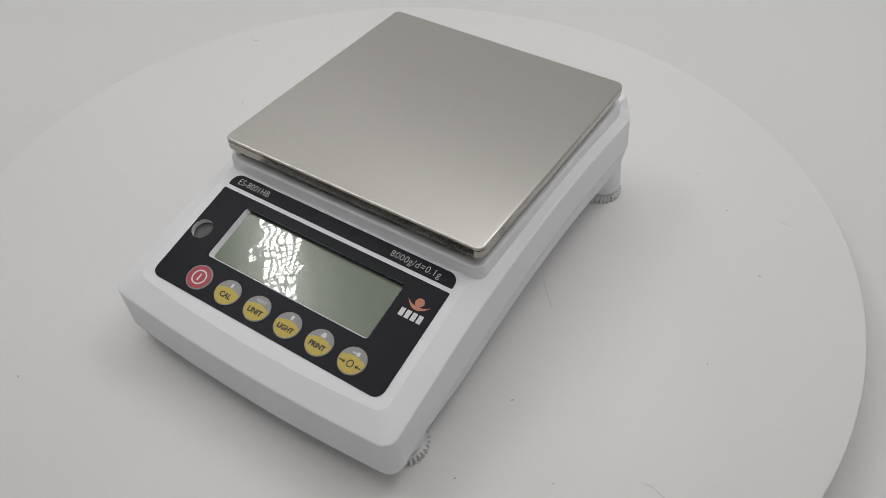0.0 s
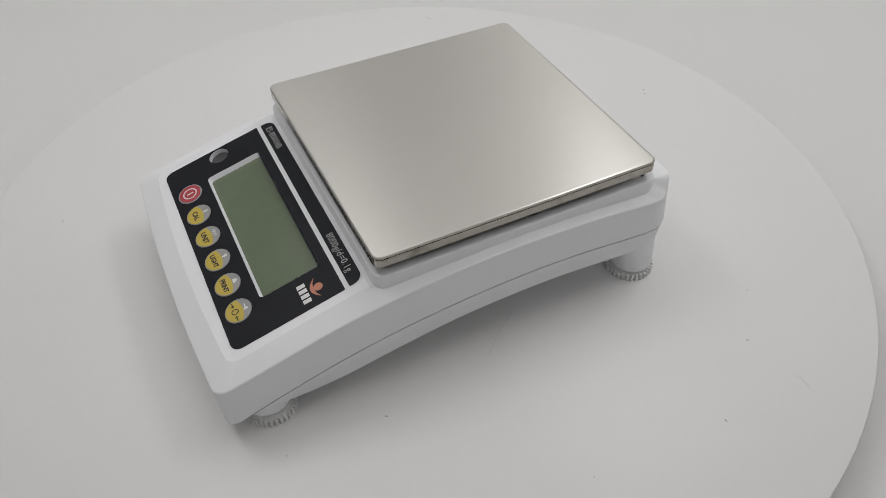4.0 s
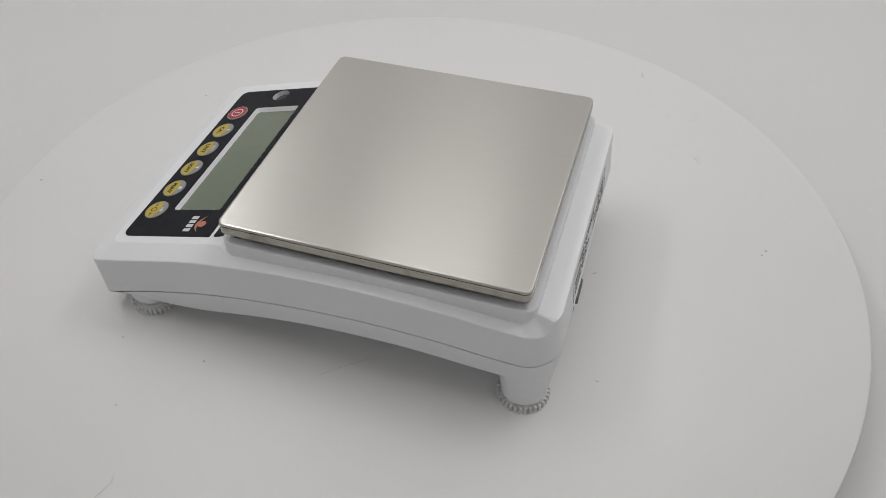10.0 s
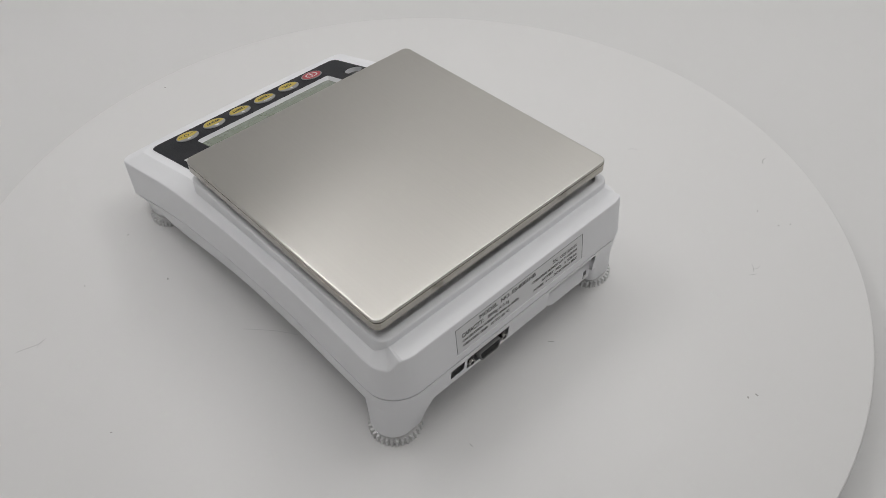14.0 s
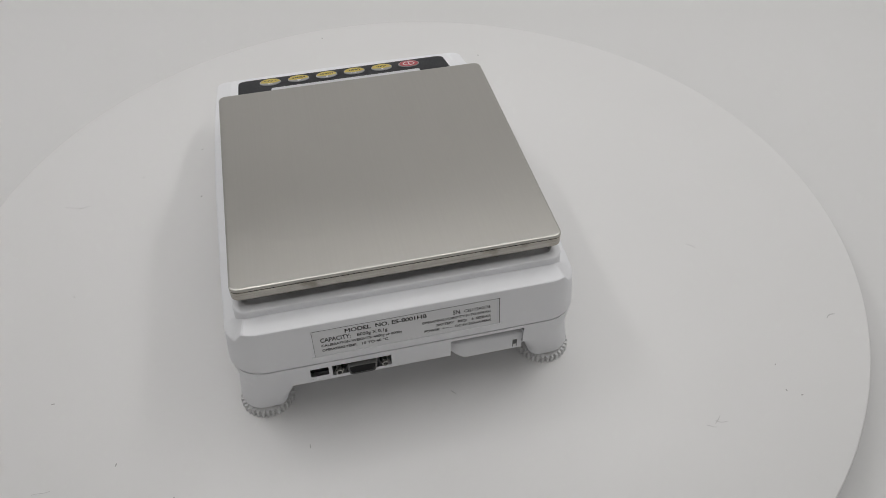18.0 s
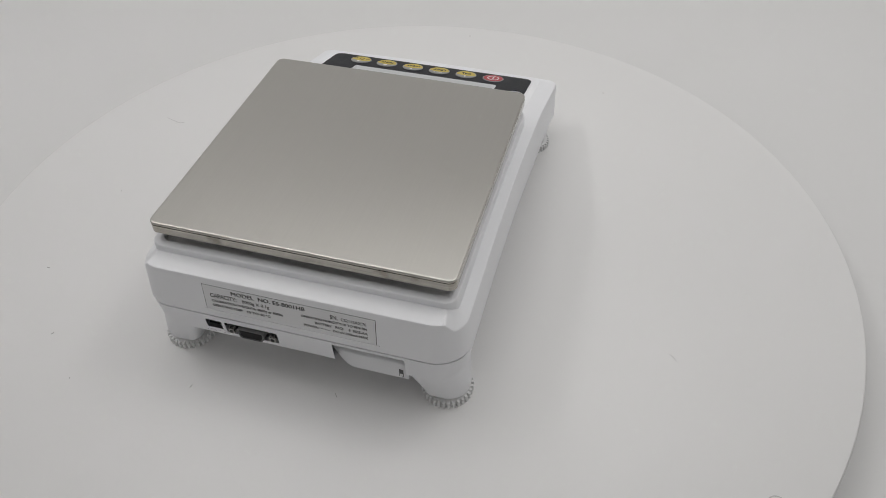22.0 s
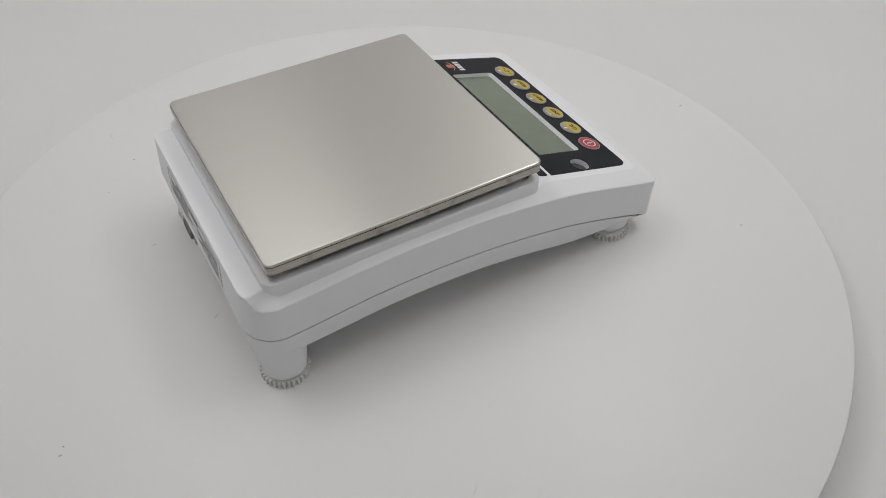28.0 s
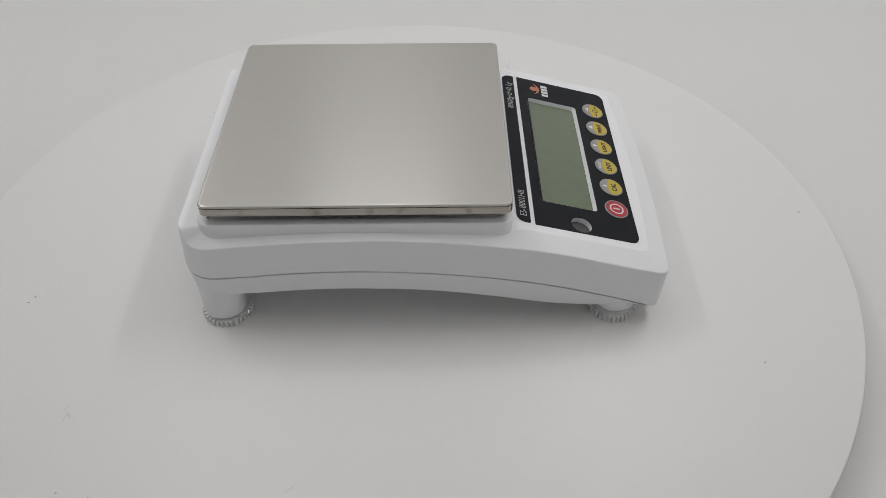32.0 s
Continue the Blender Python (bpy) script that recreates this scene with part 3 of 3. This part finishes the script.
def keypad():
    top, bot = v_of(-102.6), v_of(-166.4)
    cy, h = mid(top, bot)
    ltop, lbot = v_of(-108.5), v_of(-143.4)
    lcy, lh = mid(ltop, lbot)
    outer = rounded(158, h, (0.8, 0.8, 5.5, 5.5), 6, 0, cy)
    inner = rounded(111.5, lh, 2.2, 6, -0.7, lcy)
    bm = bmesh.new()
    prism(bm, [(x * MM, y * MM) for x, y in outer], 0.0, 0.35 * MM)
    carved("overlay", bm, BLACK, [display_hole(-3, 3), level_hole(-3, 3)], "black membrane overlay around the display", KEYPAD)
    band_c, band_h = mid(v_of(-100.0), v_of(-91.8))
    sheet("upper_band", rounded(157, band_h, (6, 6, 0.8, 0.8), 6, 0, band_c), BLACK, SCALE, 0.0, 0.35, "narrow black band with the model writing")
    # display: sunk behind slanting white walls
    win = [(x + (1.9 if x < -20 else -0.7 if x > 20 else 0), y + (1.4 if y < lcy else -0.25)) for x, y in inner]
    bm = bmesh.new()
    n = len(inner)
    a = [bm.verts.new(((x * 0.9985) * MM, (lcy + (y - lcy) * 0.995) * MM, 0.30 * MM)) for x, y in inner]
    b = [bm.verts.new((x * MM, y * MM, -2.35 * MM)) for x, y in win]
    for i in range(n):
        j = (i + 1) % n
        bm.faces.new((a[i], a[j], b[j], b[i]))
    part("display_frame", bm, WHITE, SCALE, "white slanting walls round the display", KEYPAD)
    bm = bmesh.new()
    box(bm, -55.2 * MM, 54.2 * MM, (lcy + lh / 2 - 0.75) * MM, (lcy + lh / 2 - 0.3) * MM, -2.3 * MM, 0.28 * MM)
    part("display_edge", bm, BLACK, SCALE, "", KEYPAD)
    sheet("display", rounded(111.0, lh - 0.5, 1.0, 6, -0.5, lcy), LCD, SCALE, -2.58, -2.30, "blank grey-green display under loose film")
    # spirit level at the bottom of a round hole
    sheet("level_window", disc_pts(6.45, 32, *LEVEL), LEVELG, SCALE, -4.18, -3.4, "round grey level window")
    # keys
    kv = v_of(-156.1)
    words = ["", "CAL", "UNIT", "LIGHT", "PRINT", "0"]
    for i in range(6):
        x = -50.7 + 21.2 * i
        kx, ky = 8.0, 7.7
        pts = [(x + kx * math.cos(2 * math.pi * k / 40), kv + ky * math.sin(2 * math.pi * k / 40)) for k in range(40)]
        key = sheet("button", pts, SILVER, SCALE, 0.3, 0.85, "red power button" if i == 0 else "yellow and silver round button", 0.25)

        def face(name, pp, mt, z0, z1, label=""):
            bm = bmesh.new()
            prism(bm, [(a * MM, b * MM) for a, b in pp], z0 * MM, z1 * MM)
            ob = new(name, finish(name, bm, mt))
            ob.parent = key
            return tagged(ob, label)

        if i == 0:
            face("key_face", [(x + 7.2 * math.cos(2 * math.pi * k / 40), kv + 6.9 * math.sin(2 * math.pi * k / 40)) for k in range(40)], RED, 0.80, 0.90)
            bm = bmesh.new()
            for k in range(36):
                a0, a1 = 2 * math.pi * k / 36, 2 * math.pi * (k + 1) / 36
                q = [bm.verts.new(((x + r * math.cos(a)) * MM, (kv + r * math.sin(a)) * MM, 0.95 * MM)) for a, r in ((a0, 3.7), (a1, 3.7), (a1, 4.6), (a0, 4.6))]
                bm.faces.new(q)
            box(bm, (x - 0.5) * MM, (x + 0.5) * MM, (kv - 2.2) * MM, (kv + 2.2) * MM, 0.90 * MM, 0.96 * MM)
            ob = new("power_symbol", finish("power_symbol", bm, INK_W))
            ob.parent = key
            continue
        # yellow lower part with a curved upper border
        low = [(x + 7.4 * math.cos(radians(a)), kv + 7.1 * math.sin(radians(a))) for a in range(172, 369, 7)]
        arc = [(x + 7.33 - 14.66 * s / 10, kv + 1.0 + 1.9 * math.sin(math.pi * s / 10)) for s in range(1, 10)]
        face("key_face", low + arc, YELLOW, 0.80, 0.90)
        M = pose(x * MM, (kv - 2.0) * MM, 0.93 * MM)
        if words[i] == "0":
            writing("O", 6.2 * MM, M, INK_K, key, squeeze=0.85)
            for s in (-1, 1):
                bm = bmesh.new()
                q = [(s * 6.6, 0.28), (s * 3.4, 0.28), (s * 3.4, -0.28), (s * 6.6, -0.28)]
                bm.faces.new([bm.verts.new(((x + a) * MM, (kv - 2.0 + b) * MM, 0.955 * MM)) for a, b in q])
                q = [(s * 2.9, 0), (s * 4.6, 1.25), (s * 4.1, 0), (s * 4.6, -1.25)]
                bm.faces.new([bm.verts.new(((x + a) * MM, (kv - 2.0 + b) * MM, 0.955 * MM)) for a, b in q])
                ob = new("arrow", finish("arrow", bm, INK_K))
                ob.parent = key
        else:
            writing(words[i], (4.4 if i < 3 else 4.0) * MM, M, INK_K, key, squeeze=0.92, bold=0.00016)
        if i == 2:
            writing("NEXT", 2.7 * MM, pose(x * MM, (kv + 4.4) * MM, 0.93 * MM), INK_W, key, squeeze=0.95)
        else:
            # small pictograms in white
            icons = {1: [(-0.7, 3.2, 0.7, 5.4), (-0.35, 5.4, 0.35, 6.1)], 3: [(-0.9, 4.2, 0.9, 6.0), (-0.45, 3.2, 0.45, 4.2)], 4: [(-1.5, 3.3, 1.5, 4.9), (-0.9, 4.9, 0.9, 6.0)], 5: [(-2.3, 3.9, 0.2, 4.5), (0.2, 3.2, 1.9, 5.3)]}[i]
            bm = bmesh.new()
            for x0, y0, x1, y1 in icons:
                box(bm, (x + x0) * MM, (x + x1) * MM, (kv + y0) * MM, (kv + y1) * MM, 0.86 * MM, 0.93 * MM)
            ob = new("pictogram", finish("pictogram", bm, INK_W))
            ob.parent = key
    # band writing
    bw = band_c - 0.3
    writing("ES-8001HB", 6.0 * MM, KEYPAD @ pose(-73.5 * MM, bw * MM, 0.39 * MM), INK_G, SCALE, "LEFT", 0.82, bold=-0.00006, spacing=1.06)
    writing("8000g/d=0.1g", 5.8 * MM, KEYPAD @ pose(37.2 * MM, bw * MM, 0.39 * MM), INK_G, SCALE, "LEFT", 0.96, bold=-0.00006, spacing=1.06)
    # emblem: three orange petals round a dot, plain bars below
    ex, ey = 68.0, v_of(-115.0)
    for nm, pp in (("emblem_dot", disc_pts(2.6, 24, ex, ey + 0.9)),):
        bm = bmesh.new()
        prism(bm, [(a * MM, b * MM) for a, b in pp], 0.3 * MM, 0.42 * MM)
        part(nm, bm, ORANGE, SCALE, "orange round emblem", KEYPAD)
    for s in (-1, 1):
        bm = bmesh.new()
        up, lo = [], []
        for k in range(9):
            q = k / 8
            lo.append((s * (0.05 + 6.9 * q), -3.7 + 4.5 * q * q))
            up.append((s * (0.05 + 6.9 * q), -3.7 + 4.5 * q * q + 2.1 * (1 - q**1.6) + 0.05))
        prism(bm, [((ex + a) * MM, (ey + b) * MM) for a, b in lo + up[::-1]], 0.3 * MM, 0.41 * MM)
        part("emblem_petal", bm, ORANGE, SCALE, "orange emblem petal", KEYPAD)
    for k in range(4):
        bm = bmesh.new()
        x0 = 60.9 + 3.65 * k
        box(bm, x0 * MM, (x0 + 2.7) * MM, (v_of(-122.2) - 2.4) * MM, (v_of(-122.2) + 2.4) * MM, 0.3 * MM, 0.4 * MM, 0.05 * MM, 1)
        part("brand_bar", bm, INK_W, SCALE, "plain white bar of the brand mark", KEYPAD)


keypad()

# rear wall: label and ports
REAR_TILT = math.degrees(math.atan2(2.5, 28.3))
REAR = OFF @ pose(1.2 * MM, 104.85 * MM, 60.0 * MM, 90 - REAR_TILT, 0, 180)


def rear_label():
    bm = bmesh.new()
    box(bm, -50.4 * MM, 50.4 * MM, -9.2 * MM, 9.2 * MM, -1.2 * MM, 0.10 * MM)
    plate = part("rating_label", bm, LABEL, SCALE, "off-white rating label with black writing", REAR @ pose(0, -1.2 * MM, 0))
    # Grey strips stand in for the shade along the label's recess edge.
    for a in ((-50.4, 50.4, 9.05, 9.2), (50.1, 50.4, -9.2, 9.02), (-50.4, -50.24, -9.2, 9.02)):
        bm = bmesh.new()
        box(bm, *[v * MM for v in a], 0.0, 0.2 * MM)
        ob = new("recess_shade_strip", finish("recess_shade_strip", bm, GREYP))
        ob.parent = plate
    lines = [
        ("MODEL  NO. ES-8001HB", 3.9, -11.6, 6.2, "CENTER", 1.06, 0.0),
        ("CAPACITY:", 4.2, -46.5, 1.9, "LEFT", 0.78, 0.00008),
        ("8000g X 0.1g", 3.1, -27.2, 1.7, "LEFT", 0.98, 0.00003),
        ("CALIBRATION WEIGHTS: 4000g or 8000g", 2.4, -46.3, -2.2, "LEFT", 1.0, 0.00005),
        ("OPERATING TEMP:", 2.4, -46.2, -5.8, "LEFT", 0.92, 0.00005),
        ("10 TO 40 \u00b0C", 2.6, -25.6, -5.8, "LEFT", 1.05, 0.00005),
        ("SN.", 4.0, 24.5, 4.8, "LEFT", 0.8, 0.00006),
        ("CS2112A0176", 2.9, 45.2, 4.5, "RIGHT", 0.86, 0.00003),
        ("OPERATING HUMIDITY:10 TO 85% RH", 2.3, 45.3, 0.9, "RIGHT", 0.97, 0.00005),
        ("BATTERY   REQ:    6  SIZE-AA", 2.4, 45.4, -2.6, "RIGHT", 0.98, 0.00005),
        ("POWER:  + \u2022- -   DC 6V 200mA MAX", 2.4, 45.5, -6.0, "RIGHT", 0.98, 0.00005),
    ]
    for body, size, x, y, al, sq, bold in lines:
        writing(body, size * MM, pose(x * MM, y * 0.95 * MM, 0.16 * MM), INK_K, plate, al, sq, bold=bold)
        if bold == 0.0:
            # struck twice, for bold strokes
            writing(body, size * MM, pose((x + 0.2) * MM, (y * 0.95 + 0.08) * MM, 0.165 * MM), INK_K, plate, al, sq)


def label_ledge():
    """The lip of the shallow panel that holds the label."""
    bm = bmesh.new()
    box(bm, -52 * MM, 52 * MM, -11.6 * MM, -10.6 * MM, -1.5 * MM, 0.55 * MM, 0.25 * MM)
    part("label_ledge", bm, WHITE, SCALE, "", REAR)


def tube(bm, r, y0, y1, x, z, n=20, r1=None):
    """A round bar along y."""
    a = [bm.verts.new(((x + r * math.cos(2 * math.pi * i / n)) * MM, y0 * MM, (z + r * math.sin(2 * math.pi * i / n)) * MM)) for i in range(n)]
    q = r if r1 is None else r1
    b = [bm.verts.new(((x + q * math.cos(2 * math.pi * i / n)) * MM, y1 * MM, (z + q * math.sin(2 * math.pi * i / n)) * MM)) for i in range(n)]
    for i in range(n):
        j = (i + 1) % n
        bm.faces.new((a[i], a[j], b[j], b[i]))
    bm.faces.new(a), bm.faces.new(b[::-1])


def ports():
    back = OFF @ Matrix.Translation((0, 0.9 * MM, 0))
    bm = bmesh.new()
    box(bm, 11.7 * MM, 43.8 * MM, 91.5 * MM, 96 * MM, 29.6 * MM, 38.6 * MM)
    serial = part("serial_port", bm, DARK, SCALE, "black nine-pin serial port", back)
    # shell: a D outline, wider above
    bm = bmesh.new()
    D = [(36.2, 37.1), (19.2, 37.1), (20.6, 29.7), (34.8, 29.7)]
    pts = []
    for k in range(4):
        p, q, r = (Vector(D[(k + d) % 4]) for d in (-1, 0, 1))
        a, b = q + (p - q).normalized() * 1.8, q + (r - q).normalized() * 1.8
        for s in range(6):
            t = s / 5
            pts.append(a * (1 - t) ** 2 + q * 2 * t * (1 - t) + b * t * t)
    c = Vector((27.7, 33.4))
    prof = [(1.0, 95), (1.0, 105.6), (0.97, 106.0), (0.90, 106.0), (0.88, 105.4)]
    rings = [[bm.verts.new(((c.x + (p.x - c.x) * k) * MM, y * MM, (c.y + (p.y - c.y) * k) * MM)) for p in pts] for k, y in prof]
    for a, b in zip(rings, rings[1:]):
        for i in range(len(a)):
            j = (i + 1) % len(a)
            bm.faces.new((a[i], a[j], b[j], b[i]))
    bm.faces.new(rings[-1])
    ob = new("connector_shell", finish("connector_shell", bm, CONN))
    ob.parent = serial
    tagged(ob, "dark grey connector shell")
    bm = bmesh.new()
    a = [bm.verts.new(((c.x + (p.x - c.x) * 0.86) * MM, 105.5 * MM, (c.y + (p.y - c.y) * 0.82) * MM)) for p in pts]
    b = [bm.verts.new((v.co.x, 104.6 * MM, v.co.z)) for v in a]
    bm.faces.new(a), bm.faces.new(b[::-1])
    for i in range(len(a)):
        j = (i + 1) % len(a)
        bm.faces.new((a[i], a[j], b[j], b[i]))
    ob = new("contact_block", finish("contact_block", bm, DARK))
    ob.parent = serial
    for row, n in ((1.4, 5), (-1.3, 4)):
        for k in range(n):
            bm = bmesh.new()
            tube(bm, 0.55, 105.4, 105.56, 27.7 + (k - (n - 1) / 2) * 2.6, 33.4 + row * 0.85, 10)
            ob = new("pin_hole", finish("pin_hole", bm, DARK))
            ob.parent = serial
    for x in (15.0, 40.4):
        bm = bmesh.new()
        tube(bm, 2.75, 94, 103.6, x, 32.3, 6)
        tube(bm, 2.2, 103.6, 104.8, x, 32.3, 20, 1.9)
        tube(bm, 2.9, 94, 95.4, x, 32.3, 20)
        ob = new("jack_screw", finish("jack_screw", bm, CHROME))
        ob.parent = serial
        tagged(ob, "nickel hexagonal jack screw")
        bm = bmesh.new()
        tube(bm, 1.25, 104.75, 104.84, x, 32.3, 14)
        ob = new("screw_hole", finish("screw_hole", bm, DARK))
        ob.parent = serial
    bm = bmesh.new()
    box(bm, 46.1 * MM, 55.9 * MM, 89 * MM, 101.3 * MM, 31.5 * MM, 38.5 * MM)
    jack = part("power_jack", bm, DARK, SCALE, "black square power jack", back)
    bm = bmesh.new()
    tube(bm, 3.0, 99, 101.5, 51, 34.6, 20, 2.8)
    ob = new("socket", finish("socket", bm, DARK))
    ob.parent = jack
    bm = bmesh.new()
    tube(bm, 0.6, 99, 102.0, 51, 34.6, 10)
    ob = new("centre_pin", finish("centre_pin", bm, GREYP))
    ob.parent = jack
    # battery cover bulging below the recess, with a slot
    bm = bmesh.new()
    xs = [-19.5 - i * 1.5 for i in range(31)]
    rows = []
    for x in xs:
        k = min(1, max(0, (-19.5 - x) / 13))
        zb = 29.5 - 11.3 * math.sin(k * math.pi / 2)
        y = 98.6 + 2.6 * math.sin(min(1, k) * math.pi / 2)
        rows.append([bm.verts.new((x * MM, yy * MM, zz * MM)) for yy, zz in ((88, 32.6), (y - 2.2, 32.6), (y - 0.8, 32.0), (y, 31.0), (y, zb + 1.2), (y - 1.2, zb), (88, zb))])
    for a, b in zip(rows, rows[1:]):
        for i in range(7):
            j = (i + 1) % 7
            bm.faces.new((a[i], a[j], b[j], b[i]))
    bm.faces.new(rows[0]), bm.faces.new(rows[-1][::-1])
    cover = part("battery_cover", bm, WHITE, SCALE, "white battery cover bulging below the rear", back, 40)
    bm = bmesh.new()
    box(bm, -61.6 * MM, -59.0 * MM, 100.6 * MM, 101.26 * MM, 20.8 * MM, 27.0 * MM)
    ob = new("latch_slot", finish("latch_slot", bm, GREYP))
    ob.parent = cover
    bm = bmesh.new()
    box(bm, -61.2 * MM, -59.4 * MM, 101.2 * MM, 101.5 * MM, 21.2 * MM, 23.2 * MM)
    ob = new("latch", finish("latch", bm, LABEL))
    ob.parent = cover
    # raised polarity sign under the power jack
    bm = bmesh.new()
    for x, r in ((56.6, 1.1), (51.2, 1.4), (45.8, 1.1)):
        for k in range(20):
            a0, a1 = 2 * math.pi * k / 20, 2 * math.pi * (k + 1) / 20
            q = [[bm.verts.new(((x + e * math.cos(a)) * MM, y * MM, (29.0 + e * math.sin(a)) * MM)) for a, e in ((a0, r - 0.35), (a1, r - 0.35), (a1, r), (a0, r))] for y in (104.0, 104.78)]
            bm.faces.new(q[1]), bm.faces.new((q[0][3], q[0][2], q[1][2], q[1][3])), bm.faces.new((q[0][1], q[0][0], q[1][0], q[1][1]))
    box(bm, 47.2 * MM, 49.5 * MM, 104.0 * MM, 104.78 * MM, 28.85 * MM, 29.15 * MM)
    box(bm, 52.9 * MM, 55.2 * MM, 104.0 * MM, 104.78 * MM, 28.85 * MM, 29.15 * MM)
    part("polarity_sign", bm, WHITE, SCALE, "raised white polarity sign", OFF)


rear_label()
label_ledge()
ports()


def feet():
    """Two tall posts behind, two low pads in front, each on a toothed levelling wheel."""
    for x, y, px, z1, w, d, back in ((82.8, 87.8, 80.4, 43, 28, 27.5, 1), (-82.8, 87.8, -80.4, 43, 28, 27.5, 1), (82.4, -155.5, 81.6, 20, 26.5, 27, 0), (-82.4, -155.5, -81.6, 20, 26.5, 27, 0)):
        bm = bmesh.new()
        z0 = 7.0 if back else 8.0
        s = 1 if x > 0 else -1
        pts0 = rounded(25.6, 25.6, (12.4, 6, 8, 11.6), 8, 0, 0) if back else rounded(w, d, min(w, d) / 2 - 0.3, 8)
        if back:
            # flows out of the housing's corner
            corner = rounded(30.6, 31.4, (18.3, 4, 6, 9), 8, 79.6, 88.5)
            rings = []
            for z, k in ((6.2, 0.92), (6.7, 0.985), (7.7, 1.0), (13, 1.0), (17, 1.0), (20.5, 1.0), (23, 1.0), (25, 1.0), (26.6, 1.0), (34, 1.0)):
                q = min(1, max(0, (z - 8.5) / 18.1)) ** 1.05
                low = [(83.9 + p * k, 88.2 + r * k) for p, r in pts0]
                rings.append([bm.verts.new((s * (p * (1 - q) + e * q) * MM, (r * (1 - q) + f * q) * MM, z * MM)) for (p, r), (e, f) in zip(low, corner)])
        else:
            rings = [[bm.verts.new(((px + a * k) * MM, (y - 0.6 + b * k) * MM, z * MM)) for a, b in pts0] for z, k in ((z0, 0.90), (z0 + 0.5, 0.985), (z0 + 1.5, 1.0), ((z0 + z1) / 2, 1.03), (z1, 1.05))]
        for a, b in zip(rings, rings[1:]):
            for i in range(len(a)):
                j = (i + 1) % len(a)
                bm.faces.new((a[i], a[j], b[j], b[i]))
        bm.faces.new(rings[0][::-1]), bm.faces.new(rings[-1])
        part("corner_post" if back else "front_pad", bm, WHITE, SCALE, "", OFF)
        # toothed wheel
        bm = bmesh.new()
        n, R = 32, 15.5 if back else 15.0
        prof = []
        for i in range(n):
            for f, r in ((0.0, R - 1.9), (0.3, R - 1.9), (0.42, R - 0.25), (0.58, R), (0.72, R), (0.88, R - 0.25)):
                a = 2 * math.pi * (i + f) / n
                prof.append((r * math.cos(a), r * math.sin(a)))
        prism(bm, [((x + a) * MM, (y + b) * MM) for a, b in prof], 0.0, 4.4 * MM, 0.5 * MM, 2)
        foot = part("levelling_foot", bm, FOOTW, SCALE, "pale grey toothed levelling foot", OFF, 30)
        bm = bmesh.new()
        prism(bm, [((x + a) * MM, (y + b) * MM) for a, b in disc_pts(11.6, 36)], 4.2 * MM, 5.2 * MM, 0.3 * MM, 2)
        prism(bm, [((x + a) * MM, (y + b) * MM) for a, b in disc_pts(10.0, 30)], 5.0 * MM, 12 * MM)
        ob = new("neck", finish("neck", bm, FOOTW))
        ob.parent = foot


feet()


# ---- dust on the turntable and the backdrop ----
def dust():
    bits = [(224, 85, 2.0, 0.8), (186, 134, 2.0, 0.8), (220, 1, 1.2, 0.6), (224, 142, 9, 0.35), (-57, 237.5, 1.9, 1.0), (-145, 184, 7, 0.35), (-194, 156, 1.2, 0.7), (-191, 174, 1.2, 0.8), (-198, 179, 1.4, 0.7),
            (-143, 183, 6, 0.5), (-3, 130.5, 3.5, 0.4), (-247, 130, 7, 1.0), (82, 147, 2.5, 0.4), (-110, -220, 1.8, 0.8), (-52, 235, 1.4, 1.0), (24, -284, 2.0, 1.0), (-138, 186, 5, 0.4),
            (137.5, -81, 1.5, 1.1), (155, 161, 1.0, 0.7), (136, -138.5, 1.3, 0.7), (180, -114, 1.2, 0.7), (-189, 52, 6, 0.4), (228, -90, 15, 0.4), (221, -88, 7, 0.4), (115, 4, 36, 0.24)]
    turns = {22: -10, 23: 35, 24: -54}
    for k, (x, y, ln, w) in enumerate(bits):
        w *= 0.8
        bm = bmesh.new()
        n = 5
        top, bot = [], []
        for i in range(n + 1):
            s = i / n - 0.5
            bend = ((0.18 if ln < 12 else 0.04) * ln * math.sin(3 * s + k)) if ln > 4 else 0
            ww = w / 2 * (1 - 1.5 * s * s)
            top.append((s * ln, bend + ww))
            bot.append((s * ln, bend - ww))
        prism(bm, [(a * MM, b * MM) for a, b in bot + top[::-1]], -0.1 * MM, (0.12 if ln > 4 else 0.25) * MM)
        ob = part("dust_hair" if ln > 4 else "dust_speck", bm, DUSTL if ln > 4 else DUST, TABLE)
        ob.matrix_local = pose(x * MM, y * MM, 0, 0, 0, turns.get(k, (k * 67) % 180))
    for x, y in ((264, -155), (324, -21)):
        bm = bmesh.new()
        prism(bm, disc_pts(0.0012, 7), 0, 0.0006)
        ob = new("dust_fleck", finish("dust_fleck", bm, DUST))
        ob.location = (x * MM, y * MM, FLOOR_Z + 0.0002)
        tagged(ob, "tiny dark fleck on the white backdrop", "fleck", "flecks on the backdrop")


dust()


def motions():
    rows = [(t, pose(0, 0, 0, 0, 0, a)) for t, x, y, z, tilt, roll, head, a in PATH]
    walk(TABLE, rows)
    walk(SCALE, rows)


motions()
